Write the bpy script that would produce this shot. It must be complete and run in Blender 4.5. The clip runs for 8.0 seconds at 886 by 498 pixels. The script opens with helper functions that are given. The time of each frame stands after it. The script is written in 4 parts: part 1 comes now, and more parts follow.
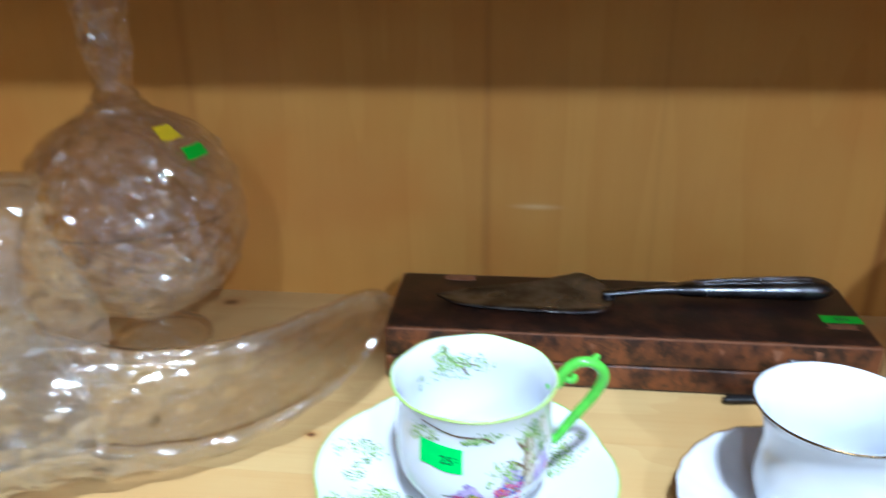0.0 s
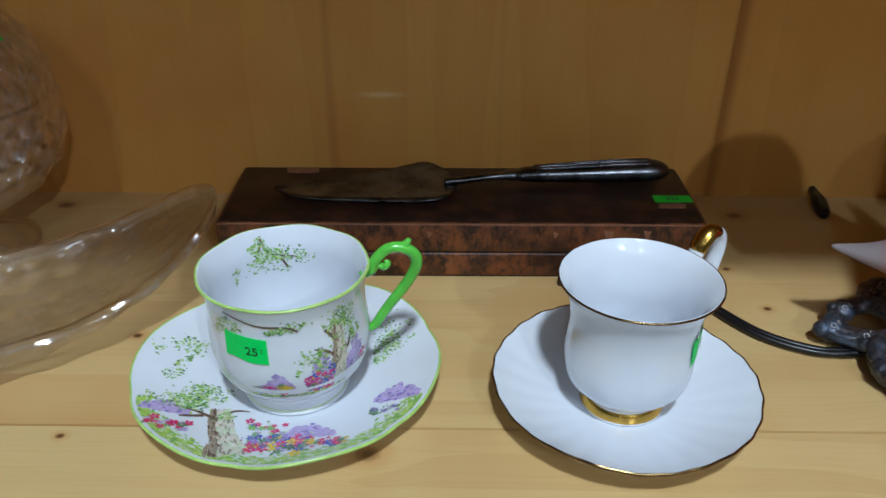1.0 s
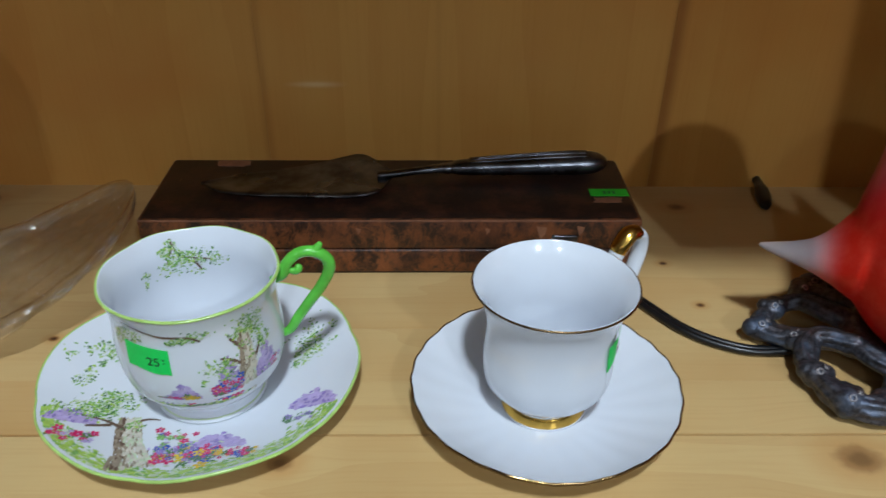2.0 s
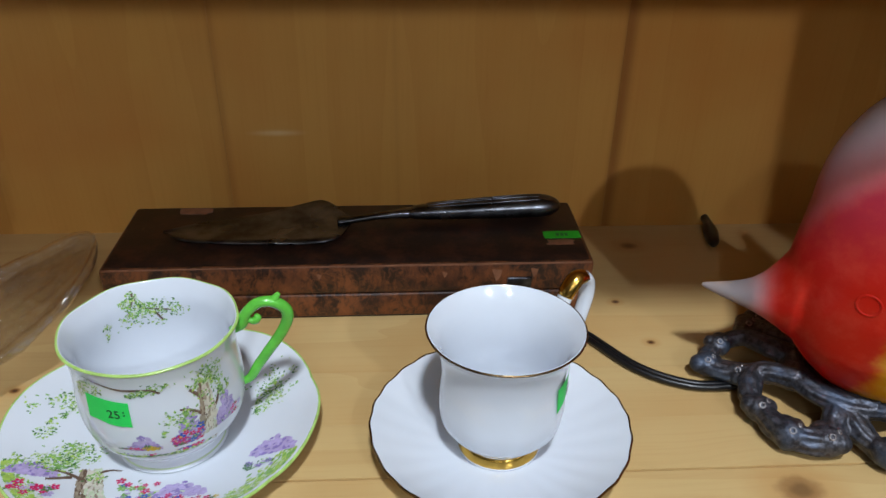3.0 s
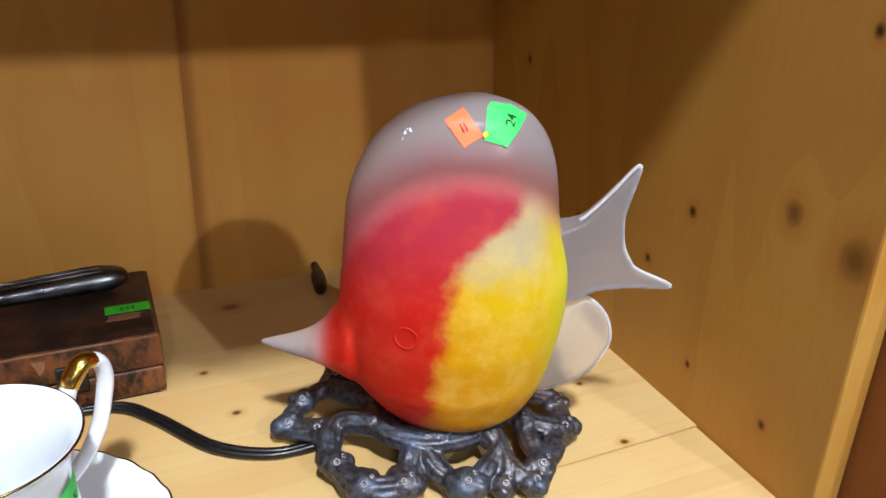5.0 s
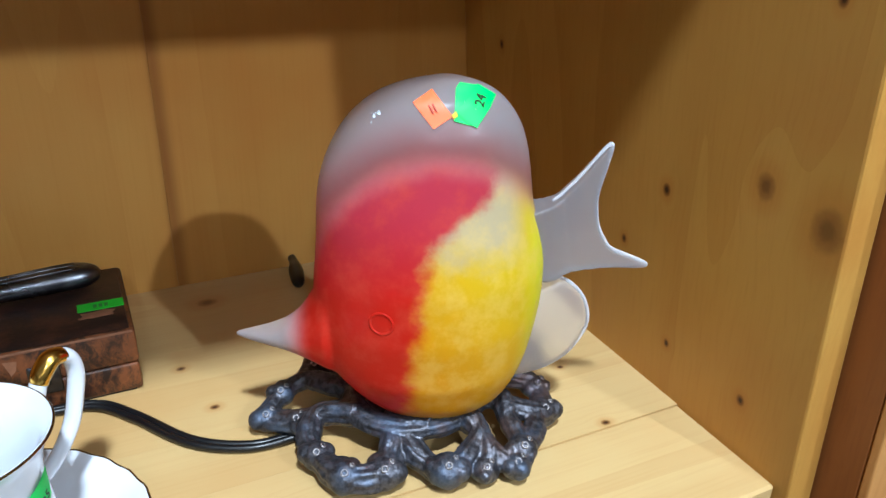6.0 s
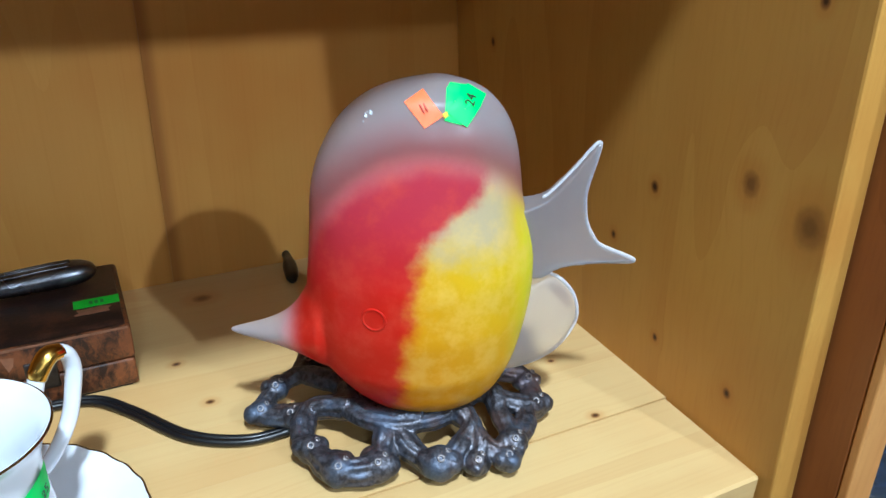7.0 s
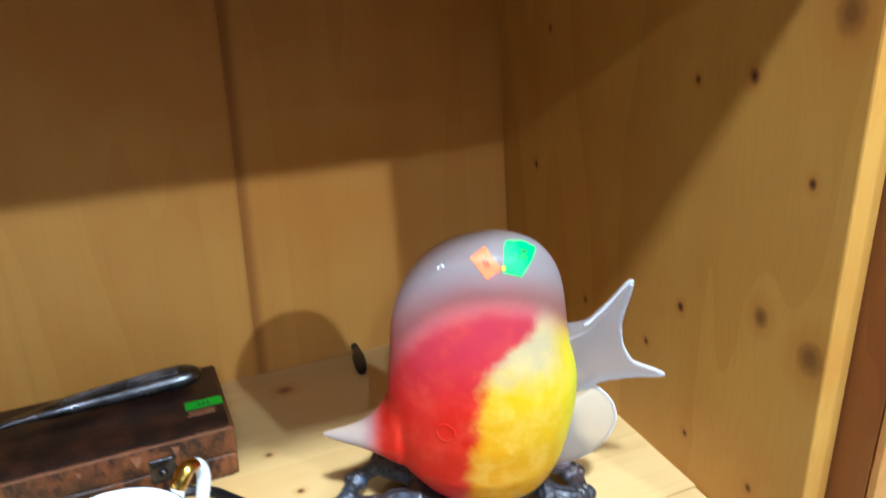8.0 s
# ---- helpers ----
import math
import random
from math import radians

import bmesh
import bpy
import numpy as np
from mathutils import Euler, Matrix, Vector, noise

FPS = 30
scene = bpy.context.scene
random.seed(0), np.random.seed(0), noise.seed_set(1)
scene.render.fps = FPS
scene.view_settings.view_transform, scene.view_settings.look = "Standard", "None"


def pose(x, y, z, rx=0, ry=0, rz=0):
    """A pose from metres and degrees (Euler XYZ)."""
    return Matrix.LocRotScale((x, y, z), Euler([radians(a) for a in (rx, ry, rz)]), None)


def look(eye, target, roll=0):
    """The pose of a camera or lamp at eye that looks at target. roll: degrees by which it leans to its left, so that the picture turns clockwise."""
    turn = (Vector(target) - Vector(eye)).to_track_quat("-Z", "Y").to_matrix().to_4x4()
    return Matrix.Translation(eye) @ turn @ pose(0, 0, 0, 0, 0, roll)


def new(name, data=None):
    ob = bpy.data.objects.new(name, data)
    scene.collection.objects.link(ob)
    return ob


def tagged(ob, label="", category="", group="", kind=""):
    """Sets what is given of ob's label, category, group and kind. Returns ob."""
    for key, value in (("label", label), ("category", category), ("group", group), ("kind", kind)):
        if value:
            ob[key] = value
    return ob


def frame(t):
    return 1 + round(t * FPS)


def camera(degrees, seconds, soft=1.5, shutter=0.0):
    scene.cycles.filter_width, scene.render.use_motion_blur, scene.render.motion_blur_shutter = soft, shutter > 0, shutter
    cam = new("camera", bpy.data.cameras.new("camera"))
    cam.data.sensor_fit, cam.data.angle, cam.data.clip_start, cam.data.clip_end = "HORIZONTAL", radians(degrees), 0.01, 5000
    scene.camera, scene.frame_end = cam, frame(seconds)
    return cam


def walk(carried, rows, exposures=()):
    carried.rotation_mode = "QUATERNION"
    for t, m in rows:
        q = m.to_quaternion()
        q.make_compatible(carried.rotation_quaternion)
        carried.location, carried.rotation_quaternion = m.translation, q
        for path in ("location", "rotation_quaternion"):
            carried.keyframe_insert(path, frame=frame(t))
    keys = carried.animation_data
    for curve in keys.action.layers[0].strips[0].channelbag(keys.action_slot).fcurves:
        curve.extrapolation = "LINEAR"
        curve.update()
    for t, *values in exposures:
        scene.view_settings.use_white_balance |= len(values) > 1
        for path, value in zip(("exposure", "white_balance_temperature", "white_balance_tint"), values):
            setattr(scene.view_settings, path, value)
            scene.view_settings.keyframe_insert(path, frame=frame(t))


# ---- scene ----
cam = camera(60.9, 8.0, 1.5, 0.35)
PATH = [
    (0, (0.11, 0.063, 0.285), (-0.122, 1.879, -0.519), -1.0),
    (0.2, (0.116, 0.071, 0.272), (0.043, 1.877, -0.586), 0.8),
    (0.5, (0.136, 0.066, 0.264), (0.125, 1.825, -0.687), 0.6),
    (1, (0.164, 0.073, 0.272), (0.146, 1.785, -0.762), 0.1),
    (1.5, (0.182, 0.087, 0.271), (0.162, 1.771, -0.808), 0.1),
    (2, (0.197, 0.089, 0.278), (0.224, 1.766, -0.811), 0.6),
    (2.2, (0.205, 0.086, 0.283), (0.252, 1.77, -0.794), 0.6),
    (3.5, (0.206, 0.081, 0.293), (0.424, 1.807, -0.694), 2.1),
    (3.8, (0.229, 0.091, 0.283), (0.575, 1.809, -0.681), 3.1),
    (4, (0.248, 0.092, 0.283), (0.683, 1.799, -0.663), 3.2),
    (4.5, (0.291, 0.094, 0.279), (0.937, 1.757, -0.624), 3.2),
    (5, (0.314, 0.096, 0.274), (1.09, 1.725, -0.588), 3.0),
    (6.5, (0.319, 0.092, 0.267), (1.134, 1.695, -0.609), 1.8),
    (7, (0.318, 0.089, 0.272), (1.139, 1.683, -0.613), 1.9),
    (7.5, (0.305, 0.077, 0.298), (1.117, 1.672, -0.596), 1.7),
    (8, (0.285, 0.055, 0.35), (1.036, 1.725, -0.455), -0.1),
]
EXPOSURES = [(0.0, -0.08, 5700, 9), (0.1, -0.44, 5850, 9), (0.2, -0.68, 5950, 8), (0.5, -1.04, 6050, 8), (1.0, -1.14, 6200, 9), (1.5, -1.18, 6350, 10), (2.2, -1.18, 6500, 11), (3.5, -0.66, 6800, 15), (4.0, -0.16, 6850, 15), (4.5, -0.40, 7150, 19), (5.0, -0.20, 6950, 16), (6.5, -0.18, 5900, 7), (7.5, -0.14, 5900, 6), (8.0, 0.26, 6000, 6)]
walk(cam, [(t, look(eye, target, roll)) for t, eye, target, roll in PATH], EXPOSURES)

# ---- light: three shop lamps over the aisle, a lit ceiling further off ----
wd = bpy.data.worlds.new("shop_air")
wd.use_nodes = True
wd.node_tree.nodes["Background"].inputs[0].default_value = (1.0, 0.93, 0.84, 1)
wd.node_tree.nodes["Background"].inputs[1].default_value = 0.15
scene.world = wd


def lamp(name, eye, target, watts, size, color):
    data = bpy.data.lights.new(name, "AREA")
    data.shape, data.size, data.energy, data.color = "DISK", size, watts, color
    ob = new(name, data)
    ob.matrix_world = look(eye, target)
    return tagged(ob, "round white ceiling lamp over the shop aisle", "lamp", kind="structure")


COOL = (0.81, 0.95, 1.06)
lamp("ceiling_lamp", (0.26, -0.44, 1.56), (0.25, 0.4, 0.0), 55.0, 0.13, COOL)
lamp("ceiling_lamp", (1.09, -1.66, 1.56), (0.3, 0.5, 0.05), 31.0, 0.07, COOL)
lamp("ceiling_lamp", (-0.08, -1.68, 1.56), (0.3, 0.5, 0.05), 11.0, 0.07, COOL)


# ---- materials ----
class Net:
    """A small builder for node materials."""

    def __init__(self, name):
        self.mat = bpy.data.materials.new(name)
        self.mat.use_nodes = True
        self.nodes, self.links = self.mat.node_tree.nodes, self.mat.node_tree.links
        self.bsdf = self.nodes["Principled BSDF"]

    def node(self, kind, props=None, **ins):
        n = self.nodes.new(kind)
        for k, v in (props or {}).items():
            setattr(n, k, v)
        for k, v in ins.items():
            self.put(n, int(k[1:]) if k[0] == "i" and k[1:].isdigit() else k, v)
        return n

    def put(self, n, key, v):
        if isinstance(v, bpy.types.NodeSocket):
            self.links.new(v, n.inputs[key])
        else:
            n.inputs[key].default_value = v

    def math(self, op, a, b=0.0, c=0.0):
        return self.node("ShaderNodeMath", {"operation": op}, i0=a, i1=b, i2=c).outputs[0]

    def vmath(self, op, a, b=(0, 0, 0)):
        return self.node("ShaderNodeVectorMath", {"operation": op}, i0=a, i1=b)

    def mix(self, f, a, b):
        n = self.node("ShaderNodeMix", {"data_type": "RGBA"})
        self.put(n, 0, f), self.put(n, 6, a), self.put(n, 7, b)
        return n.outputs[2]

    def step(self, v, lo, hi, a=0.0, b=1.0):
        n = self.node("ShaderNodeMapRange", {"interpolation_type": "SMOOTHSTEP"})
        for i, x in enumerate((v, lo, hi, a, b)):
            self.put(n, i, x)
        return n.outputs[0]

    def noise(self, vec, scale, detail=4, rough=0.55):
        n = self.node("ShaderNodeTexNoise", Vector=vec, Scale=scale, Detail=detail, Roughness=rough)
        return n.outputs["Fac"]

    def place(self):
        return self.node("ShaderNodeNewGeometry").outputs["Position"]

    def local(self):
        return self.node("ShaderNodeTexCoord").outputs["Object"]

    def bump(self, h, strength, dist):
        n = self.node("ShaderNodeBump", Strength=strength, Distance=dist, Height=h)
        self.put(self.bsdf, "Normal", n.outputs[0])

    def out(self, color=None, rough=None, **more):
        if color is not None:
            self.put(self.bsdf, "Base Color", color)
        if rough is not None:
            self.put(self.bsdf, "Roughness", rough)
        for k, v in more.items():
            self.put(self.bsdf, k.replace("_", " "), v)
        return self.mat


def rgb(r, g, b):
    """A colour given in screen values."""
    return tuple((c / 255 / 12.92 if c / 255 < 0.04045 else ((c / 255 + 0.055) / 1.055) ** 2.4) for c in (r, g, b)) + (1.0,)


def wood(name, grain, light, dark, red, knots=(), ring=9.0, gloss=0.38, streaks=(), pale_marks=(), figure=1.0):
    """Varnished pine. grain: the axis along which it runs; knots: places and radii."""
    w = Net(name)
    p = w.place()
    rnd = w.node("ShaderNodeObjectInfo").outputs["Random"]
    shift = w.node("ShaderNodeCombineXYZ", X=w.math("MULTIPLY", rnd, 3.1), Y=w.math("MULTIPLY", rnd, 7.7), Z=w.math("MULTIPLY", rnd, 5.3)).outputs[0]
    bent = p
    spots = []
    for x, y, z, r in knots:
        d = w.vmath("SUBTRACT", p, (x, y, z)).outputs[0]
        squash = [1.0, 1.0, 1.0]
        squash[grain] = 0.75
        dist = w.vmath("LENGTH", w.vmath("MULTIPLY", d, tuple(squash)).outputs[0]).outputs["Value"]
        spots.append((dist, r))
        swell = w.step(dist, r * 0.6, r * 5.0, 0.55, 0.0)
        pull = w.node("ShaderNodeVectorMath", {"operation": "SCALE"}, i0=d, Scale=w.math("MULTIPLY", swell, -1.0)).outputs[0]
        bent = w.vmath("ADD", bent, pull).outputs[0]
    moved = w.vmath("ADD", bent, shift).outputs[0]
    s1, s2 = [1.0, 1.0, 1.0], [1.0, 1.0, 1.0]
    s1[grain], s2[grain] = 0.09, 0.03
    long = w.vmath("MULTIPLY", moved, tuple(s1)).outputs[0]
    fine = w.vmath("MULTIPLY", moved, tuple(s2)).outputs[0]
    broad = w.noise(long, ring, 2)
    bands = w.math("FRACT", w.math("MULTIPLY", broad, 7.0))
    bands = w.step(bands, 0.25, 1.0)
    thin = w.noise(fine, 420.0, 3, 0.6)
    cloud = w.noise(moved, 6.0, 3)
    c = w.mix(w.math("MULTIPLY", bands, 0.36 * figure), light, dark)
    c = w.mix(w.step(thin, 0.42, 0.75, 0.0, 0.28 * figure), c, dark)
    c = w.mix(w.step(cloud, 0.42, 0.75, 0.0, 0.45), c, red)
    c = w.mix(w.math("MULTIPLY", rnd, 0.14), c, red)
    for x, half, strength in streaks:
        across = w.node("ShaderNodeSeparateXYZ", Vector=p).outputs[0]
        off = w.math("ABSOLUTE", w.math("SUBTRACT", w.math("ADD", across, w.math("MULTIPLY", w.math("SUBTRACT", w.noise(long, 14.0, 2), 0.5), half * 2.2)), x))
        c = w.mix(w.step(off, 0.0, half, strength, 0.0), c, rgb(120, 66, 30))
    # soft pale ellipses mixed into the colour
    for x, y, z, wide, high in pale_marks:
        d = w.vmath("DIVIDE", w.vmath("SUBTRACT", p, (x, y, z)).outputs[0], (wide, 1.0, high)).outputs[0]
        c = w.mix(w.step(w.vmath("LENGTH", d).outputs["Value"], 0.0, 1.0, 0.28, 0.0), c, rgb(236, 220, 190))
    for dist, r in spots:
        wob = w.math("ADD", dist, w.math("MULTIPLY", w.math("SUBTRACT", w.noise(p, 180.0, 2), 0.5), r * 0.35))
        c = w.mix(w.step(wob, r * 0.9, r * 2.4, 0.4, 0.0), c, red)
        c = w.mix(w.step(wob, r * 0.55, r * 1.05, 0.80 if r < 0.005 else 0.55, 0.0), c, rgb(112, 66, 32))
        c = w.mix(w.step(wob, r * 0.2, r * 0.6, 0.9 if r < 0.005 else 0.4, 0.0), c, rgb(50, 28, 16))
    w.bump(w.math("ADD", thin, w.math("MULTIPLY", bands, 0.3)), 0.12, 0.0006)
    rough = w.step(w.noise(p, 14.0, 3), 0.3, 0.7, gloss - 0.06, gloss + 0.1)
    return w.out(c, rough, Specular_IOR_Level=0.22, Coat_Weight=0.03, Coat_Roughness=0.25)


def plain(name, color, rough, spread=0.1, scale=60.0, bump=0.0, dark=None, **more):
    """A paint, plastic or metal with a little unevenness."""
    w = Net(name)
    n = w.noise(w.local(), scale, 4)
    d = dark or tuple(c * (1 - spread * 2) for c in color[:3]) + (1.0,)
    c = w.mix(w.step(n, 0.3, 0.7), color, d)
    if bump:
        w.bump(w.noise(w.local(), scale * 2.5, 3), bump, 0.001)
    return w.out(c, w.step(w.noise(w.local(), scale * 0.4, 3), 0.3, 0.7, max(0.02, rough - 0.05), rough + 0.08), **more)


LIGHT, DARK, RED = rgb(198, 167, 115), rgb(170, 127, 73), rgb(177, 126, 68)
SIDE_KNOTS = [(0.5944, 0.3770, 0.1252, 0.0034), (0.5924, 0.3144, 0.1495, 0.0060), (0.5977, 0.4083, 0.0826, 0.0026), (0.5931, 0.2799, 0.1418, 0.0095),
              (0.6015, 0.3079, 0.0328, 0.003), (0.5908, 0.5520, 0.1700, 0.003), (0.5822, 0.3360, 0.2775, 0.0042), (0.5859, 0.2935, 0.2336, 0.003),
              (0.5792, 0.2865, 0.3131, 0.0095), (0.6014, 0.3646, 0.0341, 0.0024), (0.5829, 0.3757, 0.2690, 0.0026), (0.5822, 0.5281, 0.2781, 0.0024), (0.5980, 0.4818, 0.0798, 0.0026)]
SHELF_KNOTS = [(-0.028, 0.342, 0, 0.0022), (-0.0184, 0.4227, 0, 0.0028), (0.1252, 0.332, 0, 0.0058), (0.3604, 0.4546, 0, 0.0026), (0.5552, 0.3536, 0, 0.0026),
               (0.401, 0.334, 0, 0.0105), (0.349, 0.500, 0, 0.0026), (0.5622, 0.4092, 0, 0.002), (0.378, 0.575, 0, 0.006), (-0.1318, 0.585, 0, 0.006)]
M_BACK = wood("varnished_pine_back", 2, rgb(196, 144, 74), rgb(171, 112, 51), rgb(178, 107, 44), streaks=((0.368, 0.010, 0.62), (0.075, 0.006, 0.26), (0.202, 0.004, 0.12), (-0.150, 0.006, 0.2), (-0.215, 0.006, 0.2)), pale_marks=((0.113, 0.607, 0.082, 0.026, 0.0035),), figure=0.55)
M_SIDE = wood("varnished_pine_side", 2, rgb(190, 141, 68), rgb(163, 108, 46), rgb(170, 105, 42), SIDE_KNOTS, 7.0, figure=0.8)
M_SHELF = wood("varnished_pine_shelf", 0, LIGHT, DARK, RED, SHELF_KNOTS, 11.0, 0.42, figure=0.55)
M_NEXT = wood("varnished_pine_next", 2, rgb(206, 150, 88), rgb(160, 100, 48), rgb(170, 100, 48), [(0.625, 0.236, 0.06, 0.004), (0.61, 0.25, 0.20, 0.004)])

# Darker copy of the neighbour's pine: the side board's shade is in its colour.
M_NEXT_SHADED = wood("shaded_pine", 2, rgb(146, 88, 44), rgb(112, 62, 30), rgb(124, 66, 30))
PORCELAIN = plain("white_porcelain", (0.69, 0.72, 0.78, 1), 0.10, 0.015, 30.0, Coat_Weight=0.4, Coat_Roughness=0.05, Subsurface_Weight=0.0)
GREEN_GLAZE = plain("green_glaze", rgb(96, 196, 70), 0.16, 0.12, 90.0, Coat_Weight=0.5)
LIME_EDGE = plain("lime_edge", rgb(178, 214, 118), 0.2, 0.12, 120.0)
GOLD = plain("gold_lustre", rgb(222, 176, 84), 0.16, 0.12, 120.0, Metallic=1.0)
DULL_GOLD = plain("worn_gold", rgb(150, 122, 84), 0.22, 0.2, 140.0, Metallic=1.0)
SILVER = plain("tarnished_silver", rgb(124, 126, 134), 0.28, 0.28, 55.0, 0.05, dark=rgb(62, 60, 62), Metallic=1.0)
RUBBER = plain("black_rubber", rgb(14, 14, 17), 0.34, 0.15, 200.0)
STICKER = plain("green_paper", rgb(10, 214, 92), 0.55, 0.03, 200.0)
STICKER_DULL = plain("worn_green_paper", rgb(28, 190, 40), 0.6, 0.06, 200.0)
ORANGE = plain("orange_paper", rgb(252, 108, 52), 0.55, 0.04, 200.0)
YELLOW = plain("yellow_paper", rgb(222, 190, 20), 0.55, 0.04, 200.0)
INK = plain("black_ink", rgb(20, 40, 24), 0.6, 0.05)
INK_FAINT = plain("faint_ink", rgb(24, 120, 48), 0.6, 0.05)
PLASTER = plain("white_wall_paint", (0.60, 0.59, 0.57, 1), 0.7, 0.05, 3.0)
CARPET = plain("shop_floor", (0.10, 0.085, 0.07, 1), 0.8, 0.15, 20.0)
TEAL = plain("dark_green_plastic", rgb(14, 70, 66), 0.4, 0.1)


def crystal(name, tint, clear, cut=0.0):
    """Polished glass. clear: the share of light that goes straight through it, the rest being bent; mirror-like at a slant. cut: the depth of the fine cutting."""
    w = Net(name)
    w.nodes.remove(w.bsdf)
    cells = w.node("ShaderNodeTexVoronoi", {"feature": "F1", "distance": "CHEBYCHEV"}, Vector=w.local(), Scale=75.0).outputs["Distance"]
    face = w.node("ShaderNodeBump", Strength=cut, Distance=0.006, Height=cells).outputs[0]
    bent = w.node("ShaderNodeBsdfGlass", Color=tint, Roughness=0.0, IOR=1.33).outputs[0]
    straight = w.node("ShaderNodeBsdfTransparent", Color=tint).outputs[0]
    body = w.node("ShaderNodeMixShader", i0=clear, i1=bent, i2=straight).outputs[0]
    shine = w.node("ShaderNodeBsdfGlossy", Color=(1, 1, 1, 1), Roughness=0.10, Normal=face).outputs[0]
    facing = w.node("ShaderNodeLayerWeight", Blend=0.5).outputs["Facing"]
    slant = w.math("ADD", w.math("MULTIPLY", w.math("POWER", facing, 3.0), 0.7), 0.16)
    w.put(w.nodes["Material Output"], "Surface", w.node("ShaderNodeMixShader", i0=slant, i1=body, i2=shine).outputs[0])
    return w.mat


CRYSTAL = crystal("cut_crystal", (1.0, 0.998, 1.0, 1), 0.72, 0.6)
CRYSTAL_WARM = crystal("pressed_crystal", (0.998, 0.99, 1.0, 1), 0.70, 0.9)
BLUE_GLASS = crystal("pale_blue_plastic", (0.62, 0.75, 0.92, 1), 0.3)


def leatherette():
    """Mottled brown book cloth with worn red-brown flecks."""
    w = Net("mottled_brown_cloth")
    p = w.local()
    warp = w.vmath("ADD", p, w.node("ShaderNodeVectorMath", {"operation": "SCALE"}, i0=w.node("ShaderNodeTexNoise", Vector=p, Scale=90.0, Detail=3.0).outputs["Color"], Scale=0.012).outputs[0]).outputs[0]
    veins = w.node("ShaderNodeTexVoronoi", {"feature": "DISTANCE_TO_EDGE"}, Vector=w.vmath("MULTIPLY", warp, (1.0, 1.0, 0.35)).outputs[0], Scale=190.0).outputs["Distance"]
    patch = w.noise(w.vmath("MULTIPLY", warp, (1.0, 1.0, 0.5)).outputs[0], 95.0, 5, 0.72)
    c = w.mix(w.step(patch, 0.38, 0.62), rgb(40, 21, 13), rgb(124, 70, 36))
    c = w.mix(w.step(veins, 0.0, 0.06, 0.18, 0.0), c, rgb(164, 98, 54))
    c = w.mix(w.step(w.noise(p, 22.0, 4), 0.5, 0.72, 0.0, 0.75), c, rgb(46, 22, 16))
    w.bump(w.noise(p, 500.0, 3), 0.25, 0.0006)
    return w.out(c, w.step(patch, 0.3, 0.7, 0.42, 0.62))


def leather_top():
    w = Net("dark_brown_cloth")
    p = w.local()
    c = w.mix(w.step(w.noise(p, 55.0, 5, 0.7), 0.4, 0.68), rgb(30, 16, 12), rgb(70, 38, 25))
    c = w.mix(w.step(w.noise(p, 18.0, 4), 0.55, 0.75, 0.0, 0.7), c, rgb(34, 18, 15))
    scuff = w.noise(w.vmath("MULTIPLY", p, (1.0, 0.25, 1.0)).outputs[0], 160.0, 4, 0.7)
    c = w.mix(w.step(scuff, 0.68, 0.78, 0.0, 0.6), c, rgb(132, 84, 58))
    w.bump(w.noise(p, 420.0, 3), 0.25, 0.0006)
    return w.out(c, 0.5)


M_CLOTH, M_CLOTH_TOP = leatherette(), leather_top()
M_BARE = plain("bare_card", rgb(150, 100, 72), 0.75, 0.15, 150.0)


def bronze():
    """Dark cast bronze, rubbed bright on its ridges, with shade painted into its creases."""
    w = Net("dark_cast_bronze")
    p = w.local()
    fine = w.noise(p, 320.0, 4, 0.65)
    worn = w.noise(p, 60.0, 3)
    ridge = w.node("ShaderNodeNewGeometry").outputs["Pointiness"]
    c = w.mix(w.step(fine, 0.35, 0.65), rgb(60, 59, 64), rgb(98, 98, 106))
    c = w.mix(w.step(worn, 0.48, 0.66, 0.0, 0.55), c, rgb(88, 104, 128))
    c = w.mix(w.step(w.noise(p, 38.0, 2), 0.54, 0.68, 0.0, 0.5), c, rgb(116, 88, 76))
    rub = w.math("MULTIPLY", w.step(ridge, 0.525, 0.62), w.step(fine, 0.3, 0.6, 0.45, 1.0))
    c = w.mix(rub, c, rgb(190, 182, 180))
    # hollows blackened in the colour, as shade between the branches
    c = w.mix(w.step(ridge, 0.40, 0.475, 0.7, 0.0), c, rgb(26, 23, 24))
    w.bump(w.math("ADD", fine, w.noise(p, 700.0, 2)), 0.30, 0.001)
    return w.out(c, w.step(worn, 0.3, 0.7, 0.40, 0.55), Metallic=0.8)


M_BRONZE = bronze()


